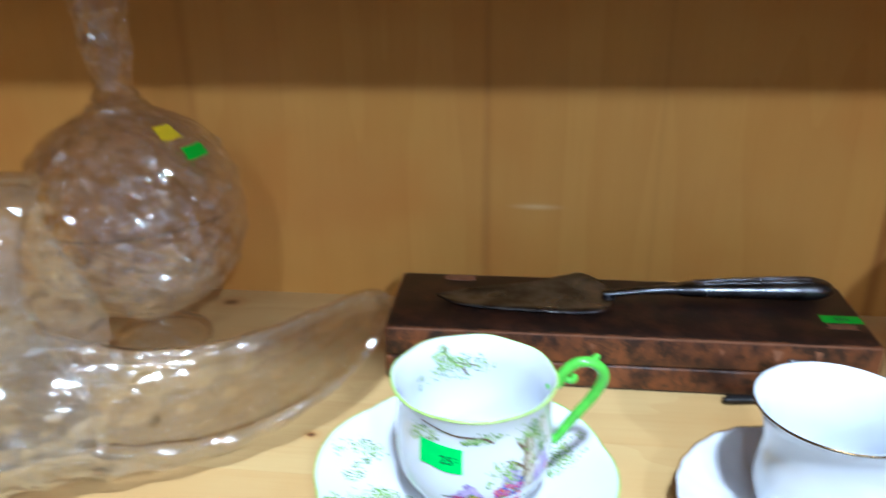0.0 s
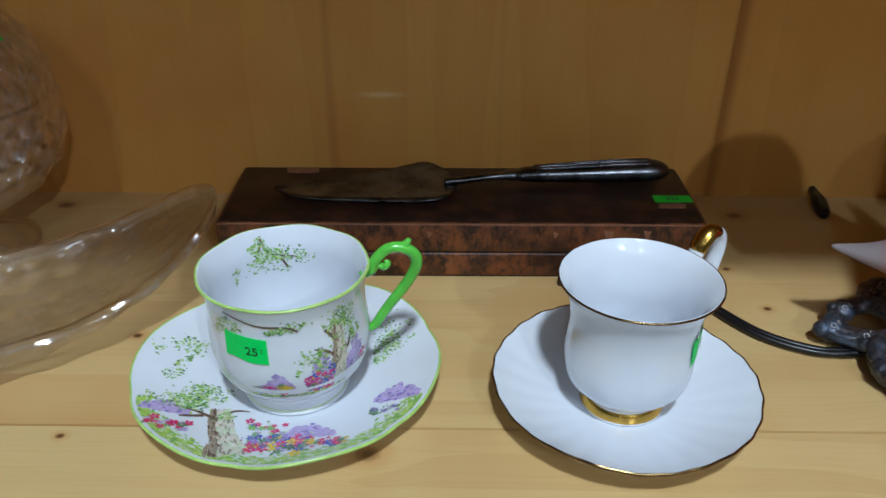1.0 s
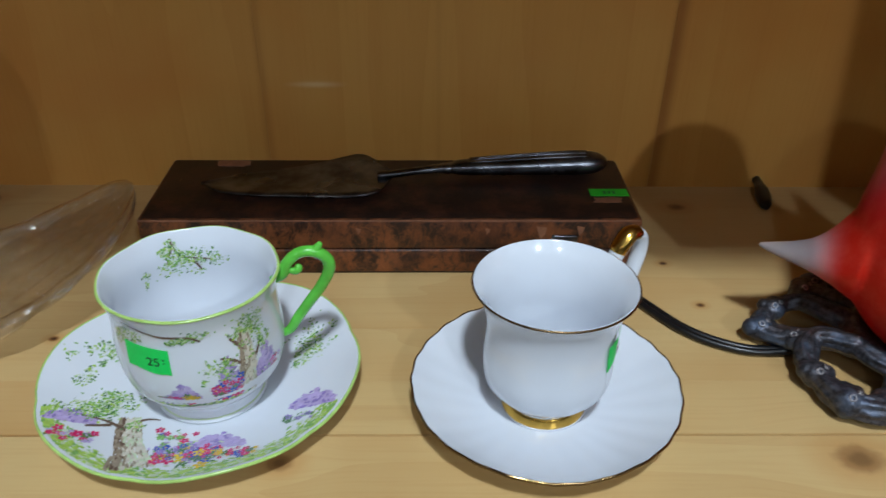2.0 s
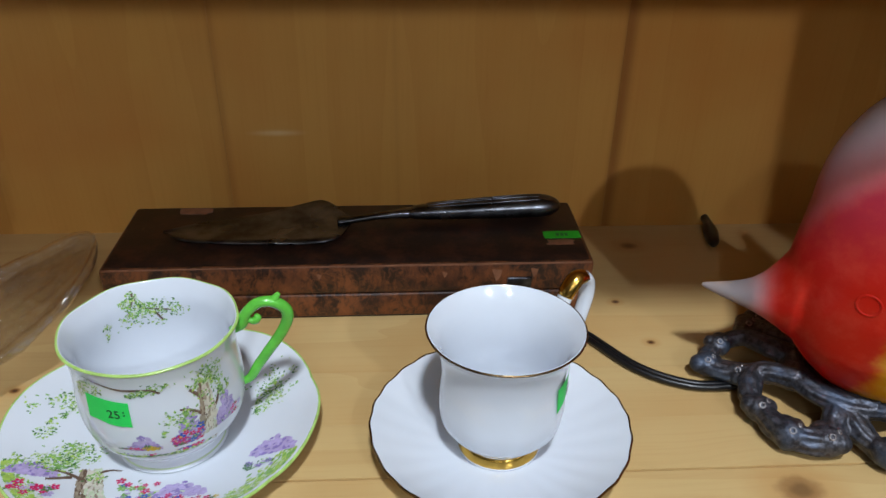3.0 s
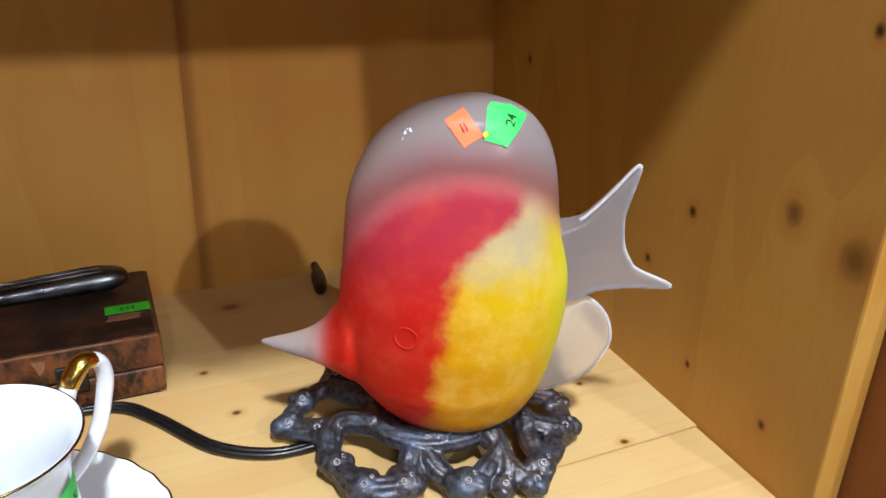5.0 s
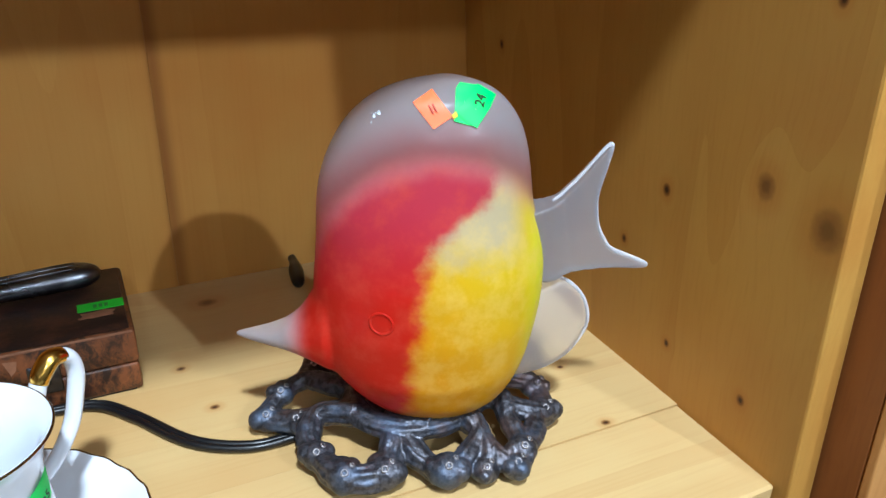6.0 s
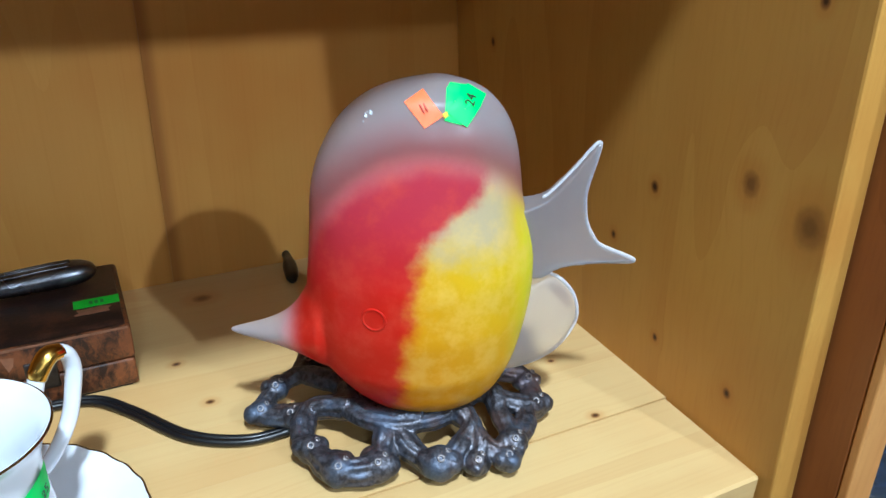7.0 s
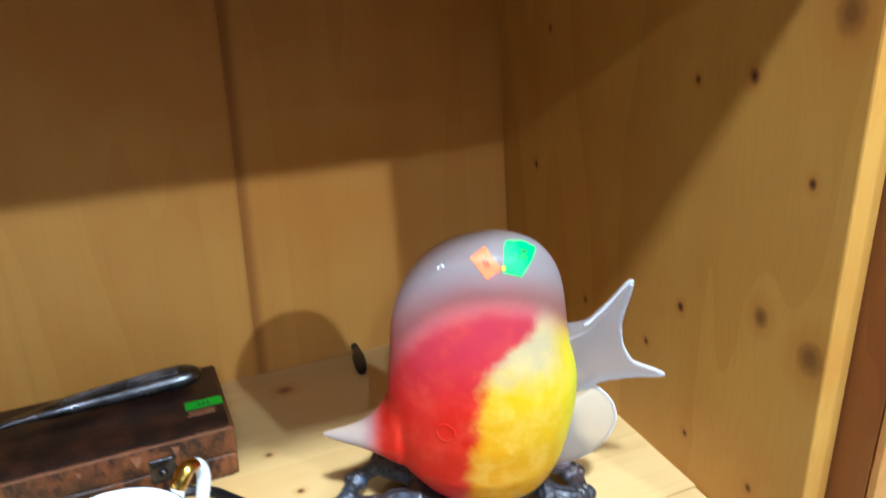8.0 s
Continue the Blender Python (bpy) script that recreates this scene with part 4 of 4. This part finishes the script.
for k in range(28):
    a = 2 * math.pi * k / 28
    ring = []
    for j in range(8):
        b = 2 * math.pi * j / 8
        rr = 0.0052 + 0.0007 * math.cos(b)
        u, z = -0.0262 + rr * math.cos(a), 0.0890 + rr * math.sin(a)
        ring.append((u, front_of(u, z) - 0.0006 * math.sin(b) + 0.0001, z))
    eye_rows.append(ring)
part("eye_ring", grid_mesh(eye_rows + [eye_rows[0]]), M_FISH, shade)


def up_to(u, z):
    """The height on the rounded front that stands before the height z of its middle plane, seen from above."""
    lo, hi = z, 0.1925
    for _ in range(24):
        mid = (lo + hi) / 2
        lo, hi = (mid, hi) if mid + 0.45 * front_of(u, mid) < z else (lo, mid)
    return lo


def paper(outline, mat, lift, label):
    """A small paper label pasted on the fish's body."""
    outline = [(p[0], up_to(p[0], p[1])) for p in outline]
    cu, cz = sum(p[0] for p in outline) / len(outline), sum(p[1] for p in outline) / len(outline)
    rows = []
    for t in (0.02, 0.35, 0.7, 1.0):
        ring = []
        for i in range(len(outline)):
            p, q = outline[i], outline[(i + 1) % len(outline)]
            for s in (0.0, 0.34, 0.67):
                u, z = cu + (p[0] + (q[0] - p[0]) * s - cu) * t, cz + (p[1] + (q[1] - p[1]) * s - cz) * t
                ring.append((u, front_of(u, min(z, 0.190)) - lift, z))
        rows.append(ring)
    return part("price_sticker", grid_mesh(rows, cap=False), mat, shade, label)


def on_fish(u, z, lift, roll):
    e = 0.003
    p = Vector((u, front_of(u, z) - lift, z))
    du = Vector((2 * e, front_of(u + e, z) - front_of(u - e, z), 0)).normalized()
    dz = Vector((0, front_of(u, z + e) - front_of(u, z - e), 2 * e)).normalized()
    n = du.cross(dz).normalized()
    dz = n.cross(du)
    return Matrix.Translation(p) @ Matrix((du, dz, n)).transposed().to_4x4() @ pose(0, 0, 0, 0, 0, roll)


so = paper([(-0.0125, 0.1780), (-0.0040, 0.1850), (0.0048, 0.1712), (-0.0036, 0.1650)], ORANGE, 0.0006, "orange paper price sticker")
part("faint_writing", joined([block((-0.0010, -0.0022, 0), (-0.0004, 0.0022, 0.0001)), block((0.0006, -0.0022, 0), (0.0012, 0.0018, 0.0001))]), plain("red_ink", rgb(190, 60, 30), 0.6), so, m=on_fish(-0.0040, up_to(-0.0040, 0.1750), 0.0011, 30), smooth=False)
paper([(0.0062, 0.1850), (0.0080, 0.1895), (0.0160, 0.1880), (0.0130, 0.1670), (0.0050, 0.1690)], STICKER, 0.0006, "bright green paper price sticker")
s2 = paper([(0.0160, 0.1900), (0.0245, 0.1838), (0.0150, 0.1662), (0.0105, 0.1690), (0.0060, 0.1735)], STICKER, 0.0010, "bright green paper price sticker")
writing("24", 0.0064, INK, s2, on_fish(0.0170, up_to(0.0170, 0.1800), 0.0016, 58))
paper([(0.0040, 0.1722), (0.0060, 0.1738), (0.0068, 0.1715), (0.0050, 0.1702)], YELLOW, 0.0012, "scrap of yellow paper sticker")


# cast base: a ring with knobbly branches that loop outwards to the shelf
def fleck(u, z, size):
    bm = bmesh.new()
    pts = [(u + size * f * math.cos(q), z + 1.3 * size * f * math.sin(q)) for q, f in zip((0.2, 1.1, 2.0, 2.9, 3.9, 4.8, 5.6), (1.0, 0.6, 1.0, 0.5, 0.9, 0.7, 1.1))]
    bm.faces.new([bm.verts.new((a, front_of(a, b) - 0.0004, b)) for a, b in pts])
    return bm


for u, z, size in ((-0.0290, 0.1722, 0.0008), (-0.0268, 0.1735, 0.0009), (-0.0282, 0.1738, 0.0004), (-0.0300, 0.1690, 0.0004)):
    part("paint_fleck", fleck(u, up_to(u, z), size), PORCELAIN, shade, "fleck of white paint")


def local(px, py, z=0.0):
    v = FISH.inverted() @ Vector((px, py, 0))
    return (v.x, v.y, z)


def rim(deg, z=0.0185):
    a = radians(deg)
    return (0.459 + 0.035 * math.cos(a), 0.398 + 0.030 * math.sin(a), z)


# knobs of the casting on the shelf: place, height and radius
KNOBS = {"a": (0.3825, 0.4219, 0.0088, 0.0078), "b": (0.3942, 0.4350, 0.0120, 0.0072), "c": (0.3955, 0.4106, 0.0105, 0.0072), "d": (0.3975, 0.3815, 0.0100, 0.0080), "e": (0.4050, 0.3618, 0.0098, 0.0092),
         "f": (0.4235, 0.3568, 0.0096, 0.0090), "g": (0.4520, 0.3455, 0.0102, 0.0098), "h": (0.4702, 0.3400, 0.0080, 0.0074), "i": (0.4860, 0.3365, 0.0084, 0.0076), "j": (0.4928, 0.3423, 0.0118, 0.0078),
         "k": (0.5200, 0.3654, 0.0100, 0.0088), "l": (0.5270, 0.3843, 0.0120, 0.0076), "m": (0.5150, 0.4245, 0.0098, 0.0085), "n": (0.4930, 0.4525, 0.0098, 0.0085), "o": (0.4590, 0.4625, 0.0098, 0.0085),
         "p": (0.4290, 0.4620, 0.0098, 0.0085), "q": (0.4178, 0.4510, 0.0130, 0.0078)}


def nd(k):
    return KNOBS[k][:3]


RIB, SPUR, ARM, HEEL = (0.4400, 0.3822, 0.0185), (0.4760, 0.3570, 0.0165), (0.4062, 0.4056, 0.0150), (0.5130, 0.3633, 0.0135)
BRANCHES = [([rim(30 * k) for k in range(13)], 0.0060),
            ([rim(185), ARM, (0.3965, 0.3930, 0.0115), nd("d"), nd("e"), nd("f"), (0.4315, 0.3662, 0.0135), RIB, rim(245, 0.020)], 0.0066),
            ([rim(262, 0.020), RIB, (0.4405, 0.3650, 0.0140), (0.4450, 0.3535, 0.0105), nd("g"), (0.4655, 0.3490, 0.0115), SPUR, (0.4745, 0.3693, 0.0190), rim(300, 0.020)], 0.0064),
            ([SPUR, (0.4755, 0.3465, 0.0135), nd("h")], 0.0056), ([(0.4759, 0.3462, 0.0135), nd("i"), nd("j"), (0.4953, 0.3602, 0.0150), (0.4984, 0.3739, 0.0180), rim(325, 0.019)], 0.0056),
            ([(0.4975, 0.3700, 0.0170), HEEL, nd("k"), nd("l"), (0.5188, 0.3900, 0.0165), rim(8)], 0.0060), ([nd("j"), (0.5040, 0.3500, 0.0115), HEEL], 0.0054),
            ([rim(172), ARM, nd("c"), nd("a"), nd("b"), (0.4075, 0.4366, 0.0165), (0.4178, 0.4259, 0.0185), rim(150)], 0.0058), ([(0.4075, 0.4366, 0.0160), nd("q"), (0.4290, 0.4370, 0.0165), rim(128)], 0.0056),
            ([nd("q"), nd("p"), nd("o"), (0.4560, 0.4410, 0.0145), rim(95)], 0.0058), ([nd("o"), nd("n"), (0.4820, 0.4360, 0.0145), rim(60)], 0.0058), ([nd("n"), nd("m"), (0.5030, 0.4200, 0.0145), rim(32)], 0.0058), ([nd("m"), nd("l")], 0.0056)]
rk = random.Random(21)


def grooved(points, radius):
    """A branch with bark-like grooves that run and twist along it, thinner between its knots."""
    line = smooth_path([(*local(*q), radius * rk.uniform(0.88, 1.12)) for q in points], 9)
    rows, twist = [], rk.uniform(0, 6)
    for i, q in enumerate(line):
        d = Vector((line[min(i + 1, len(line) - 1)] - line[max(i - 1, 0)])[:3]).normalized()
        side = d.cross(Vector((0, 0, 1))).normalized()
        top = side.cross(d).normalized()
        ring = []
        for k in range(36):
            a = 2 * math.pi * k / 36
            groove = 0.17 * abs(math.cos(4 * a + twist + 0.5 * math.sin(0.22 * i))) + 0.06 * math.cos(3 * a - 0.11 * i)
            r = q[3] * (0.89 + groove + 0.10 * noise.noise(Vector(q[:3]) * 130))
            ring.append(Vector(q[:3]) + (side * math.cos(a) + top * math.sin(a) * 0.95) * r)
        rows.append(ring)
    return grid_mesh(rows, cap=True)


lumps = [grooved(*br) for br in BRANCHES]
for px, py, pz, pr in KNOBS.values():
    c = local(px, py, pz)
    pr *= 0.95
    lumps.append(ball(c, pr, 24, (1.06, 1.0, 0.98)))
    for i in range(2):
        a = rk.uniform(0, 6.28)
        lumps.append(ball((c[0] + 0.65 * pr * math.cos(a), c[1] + 0.65 * pr * math.sin(a), pz + 0.15 * pr), 0.68 * pr * rk.uniform(0.85, 1.1), 16))
base_bm = joined(lumps)
for v in base_bm.verts:
    n = noise.noise(v.co * 170) * 0.0007 + noise.noise(v.co * 450) * 0.0003
    v.co += Vector((n, noise.noise(v.co * 170 + Vector((9, 0, 0))) * 0.0009, n * 0.7))
    v.co.z = max(v.co.z, 0.0003)
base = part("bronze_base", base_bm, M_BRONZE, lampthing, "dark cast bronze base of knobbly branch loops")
rms = base.modifiers.new("fuse", "REMESH")
rms.mode, rms.voxel_size, rms.use_smooth_shade = "VOXEL", 0.00062, True
sm = base.modifiers.new("soften", "SMOOTH")
sm.factor, sm.iterations = 0.5, 3
for px, py, pz, pr in KNOBS.values():
    c = Vector(local(px, py, pz))
    for lean, turn, wide in ((0.60, -1.9 - U, 0.0014), (0.45, -0.5 - U, 0.0010)):
        out = Vector((math.sin(lean) * math.cos(turn), math.sin(lean) * math.sin(turn), math.cos(lean)))
        e1 = out.cross(Vector((0, 1, 0))).normalized()
        e2 = out.cross(e1)
        mid = c + out * (pr * 0.97)
        part("boss", tube([(*(mid + (e1 * math.cos(q) + e2 * math.sin(q)) * wide), 0.0006) for q in (2 * math.pi * j / 8 for j in range(9))], 0.0006, 3, 8), M_BRONZE, base)
part("seat_plate", lathe([(0.0, 0.0185), (0.026, 0.0185), (0.029, 0.0170), (0.026, 0.0150), (0.0, 0.0150)], 40, None, 2), M_BRONZE, lampthing, m=Matrix.Translation(local(0.461, 0.397, -0.004)))
CORD = [(0.404, 0.4100, 0.006), (0.392, 0.4085, 0.0036), (0.369, 0.4110, 0.0030), (0.343, 0.4270, 0.0030), (0.319, 0.4600, 0.0030), (0.300, 0.4790, 0.0030), (0.270, 0.4825, 0.0030), (0.235, 0.4800, 0.0030)]
cord = joined([tube([(*local(x0 + dx, y0 + dx, z0),) for x0, y0, z0 in CORD], 0.0021, 8, 10) for dx in (-0.0013, 0.0013)])
part("cord", cord, RUBBER, lampthing, "flat black twin lamp cord on the shelf")

# black cord end by the back
plug = thing("cord_end", "short end of black cord coming through the back boards", "cord", pose(0, 0, 0))
part("cord", tube([(0.4480, 0.6080, 0.0066, 0.0032), (0.4476, 0.6000, 0.0064, 0.0034), (0.4460, 0.5900, 0.0056, 0.0052), (0.4445, 0.5810, 0.0054, 0.0054), (0.4428, 0.5720, 0.0048, 0.0046), (0.4420, 0.5680, 0.0042, 0.0028)], 0.0045, 6, 12), RUBBER, plug)

# ---- the covered crystal bowl ----
bowl = thing("covered_bowl", "clear cut crystal covered bowl on a foot with a tall finial", "covered bowl", pose(-0.1620, 0.5230, 0) @ Matrix.Diagonal((0.91, 0.91, 0.955, 1.0)))


def facet(deep, n, z0, z1):
    """Diamond cuts between two heights, and broad flutes."""
    def f(a, r, z):
        t = (z - z0) / (z1 - z0)
        if not 0 < t < 1:
            return 1.0, 0.0
        u = n * a / (2 * math.pi)
        cut = abs((u + t * 2.5) % 1 - 0.5) + abs((u - t * 2.5) % 1 - 0.5)
        return 1.0 - deep * (cut - 0.5) * math.sin(math.pi * t) ** 0.5, 0.0
    return f


def fluted(deep, n):
    return lambda a, r, z: (1.0 - deep * abs(((n * a / (2 * math.pi)) % 1) - 0.5) * 2, 0.0)


part("dish", lathe([(0.0, 0.0), (0.036, 0.0), (0.0405, 0.002), (0.038, 0.006), (0.022, 0.014), (0.012, 0.022), (0.013, 0.028), (0.030, 0.034), (0.056, 0.050), (0.074, 0.074), (0.080, 0.100), (0.0785, 0.1120),
                    (0.0735, 0.1120), (0.0735, 0.100), (0.067, 0.078), (0.050, 0.058), (0.026, 0.046), (0.0, 0.043)], 56, facet(0.13, 14, 0.034, 0.110), 3), CRYSTAL_WARM, bowl, "cut crystal dish on a round foot", smooth=False)
blid = part("lid", lathe([(0.0785, 0.1128), (0.079, 0.116), (0.074, 0.138), (0.060, 0.160), (0.040, 0.174), (0.024, 0.181), (0.021, 0.186), (0.012, 0.188), (0.0, 0.1885),
                          (0.0, 0.1795), (0.018, 0.177), (0.036, 0.169), (0.056, 0.154), (0.069, 0.135), (0.0745, 0.116), (0.0745, 0.1128), (0.0785, 0.1128)], 60, facet(0.11, 12, 0.117, 0.176), 3), CRYSTAL_WARM, bowl, "cut crystal lid", smooth=False)
part("finial", lathe([(0.0, 0.1888), (0.0165, 0.1888), (0.0150, 0.194), (0.0125, 0.199), (0.0145, 0.212), (0.0175, 0.226), (0.0165, 0.238), (0.0190, 0.252), (0.012, 0.264), (0.0, 0.268)], 24, facet(0.22, 8, 0.190, 0.266), 3), CRYSTAL_WARM, blid, "tall faceted finial", smooth=False)
for mt, dz, lift in ((YELLOW, 0.0, 0.0012), (STICKER_DULL, -0.013, 0.0016)):
    rows = []
    for i in range(7):
        a = radians(2 + 3.0 * i + (-26 if mt is STICKER_DULL else -34))
        z0, z1 = 0.1740 + dz, 0.1660 + dz
        rows.append([((float(np.interp(z, [0.135, 0.138, 0.160, 0.174], [0.0755, 0.074, 0.061, 0.041])) + lift) * math.cos(a), (float(np.interp(z, [0.135, 0.138, 0.160, 0.174], [0.0755, 0.074, 0.061, 0.041])) + lift) * math.sin(a), z + 0.001) for z in (z0, (z0 + z1) / 2, z1)])
    part("price_sticker", grid_mesh(rows, closed_u=False), mt, blid, "small yellow paper sticker" if mt is YELLOW else "green paper price sticker")

# ---- the crystal basket ----
BASKET = Matrix.Translation((-0.1657, 0.3850, 0)) @ Matrix.Rotation(radians(28), 4, "Z")
basket = thing("crystal_basket", "heavy cut crystal boat-shaped basket with an arched handle", "crystal basket", BASKET)


def hull_point(s, q, inner):
    """s: -1 to 1 along the boat; q: 0 to 1 from one rim through the keel to the other."""
    k = abs(s)
    half = 0.054 * (1 - k ** 4.5) ** 0.5 + 0.005 * (1 - k)
    rise = float(np.interp(k, [0, 0.12, 0.25, 0.4, 0.55, 0.7, 0.85, 1.0], [0.056, 0.042, 0.030, 0.025, 0.026, 0.033, 0.046, 0.066]))
    keel = 0.0 + 0.052 * max(0.0, (k - 0.35) / 0.65) ** 1.7
    a = math.pi * q
    th = 0.0095 * (1 - 0.30 * k) if inner else 0.0
    y = math.cos(a) * max(half - th, 0.0006)
    w = math.sin(a) ** 0.62
    z = rise - (rise - keel - th) * w
    if not inner:
        flute = abs((s * 7 + 0.5 * math.sin(a)) % 1 - 0.5) * 2
        star = abs((s * 7 + q * 4) % 1 - 0.5) + abs((s * 7 - q * 4) % 1 - 0.5)
        chip = math.sin(37.0 * s + 5.0 * q) * math.sin(23.0 * q - 11.0 * s)
        bump = (0.0055 * (flute - 0.5) + 0.0020 * (star - 0.5) + 0.0005 * chip + 0.0016 * abs(math.cos(6 * math.pi * q - s))) * math.sin(a) ** 0.25 * (1 - k ** 4)
        y, z = y * (1 - bump * 9), max(keel, z + bump * 0.8)
    else:
        ridge = 0.0022 * (abs(math.cos(7 * math.pi * q + 1.5 * s)) - 0.5) * (1 - k ** 6)
        y, z = y * (1 - 14 * ridge), z + ridge * math.sin(a)
        hatch = abs((s * 26 + q * 22) % 1 - 0.5) + abs((s * 26 - q * 22) % 1 - 0.5)
        y *= 1 + 0.10 * max(0.0, 1 - q / 0.16) ** 0.5 * (hatch - 0.5) * (1 - min(1.0, k / 0.62) ** 3)
    return (s * 0.211 * (1 - 0.01 * math.sin(a)), y, z)


rows = []
NS, NQ = 150, 64
for i in range(NS + 1):
    s = -0.999 + 1.998 * i / NS
    outer = [hull_point(s, j / NQ, False) for j in range(NQ + 1)]
    inner = [hull_point(s, j / NQ, True) for j in range(NQ, -1, -1)]
    rows.append(outer + inner)
part("boat", grid_mesh(rows, cap=True), CRYSTAL, basket, "cut crystal bowl with broad flutes under the rim")
arch = []
for i in range(41):
    t = math.pi * i / 40
    y, z = 0.056 * math.cos(t) * (1 + 0.10 * math.sin(t)), 0.040 + 0.128 * math.sin(t) ** 0.8
    w = 0.012 + 0.020 * abs(math.sin(t)) ** 3 + 0.030 * abs(math.cos(t)) ** 8
    nrm = Vector((0, math.cos(t) / 0.057, math.sin(t) / 0.13)).normalized()
    c = Vector((0, y, z))
    ring = []
    for k in range(12):
        b = 2 * math.pi * k / 12
        ring.append(c + Vector((w * math.cos(b), 0, 0)) + nrm * (0.0042 * math.sin(b)))
    arch.append(ring)
part("handle", grid_mesh(arch, cap=True), CRYSTAL, basket, "broad arched crystal handle", smooth=False)

# ---- on the neighbouring shelf ----
jar = thing("plastic_jar", "pale blue clear plastic jar with a dark green lid", "jar", pose(0.705, 0.285, -0.0299))
part("body", lathe([(0.0, 0.0), (0.040, 0.0), (0.043, 0.004), (0.043, 0.075), (0.036, 0.088), (0.036, 0.094), (0.034, 0.094), (0.034, 0.088), (0.040, 0.073), (0.040, 0.006), (0.0, 0.004)], 64, fluted(0.05, 22), 4), BLUE_GLASS, jar)
part("lid", lathe([(0.0, 0.0945), (0.038, 0.0945), (0.039, 0.097), (0.039, 0.108), (0.036, 0.111), (0.0, 0.112)], 48, None, 3), TEAL, jar, "dark green lid")
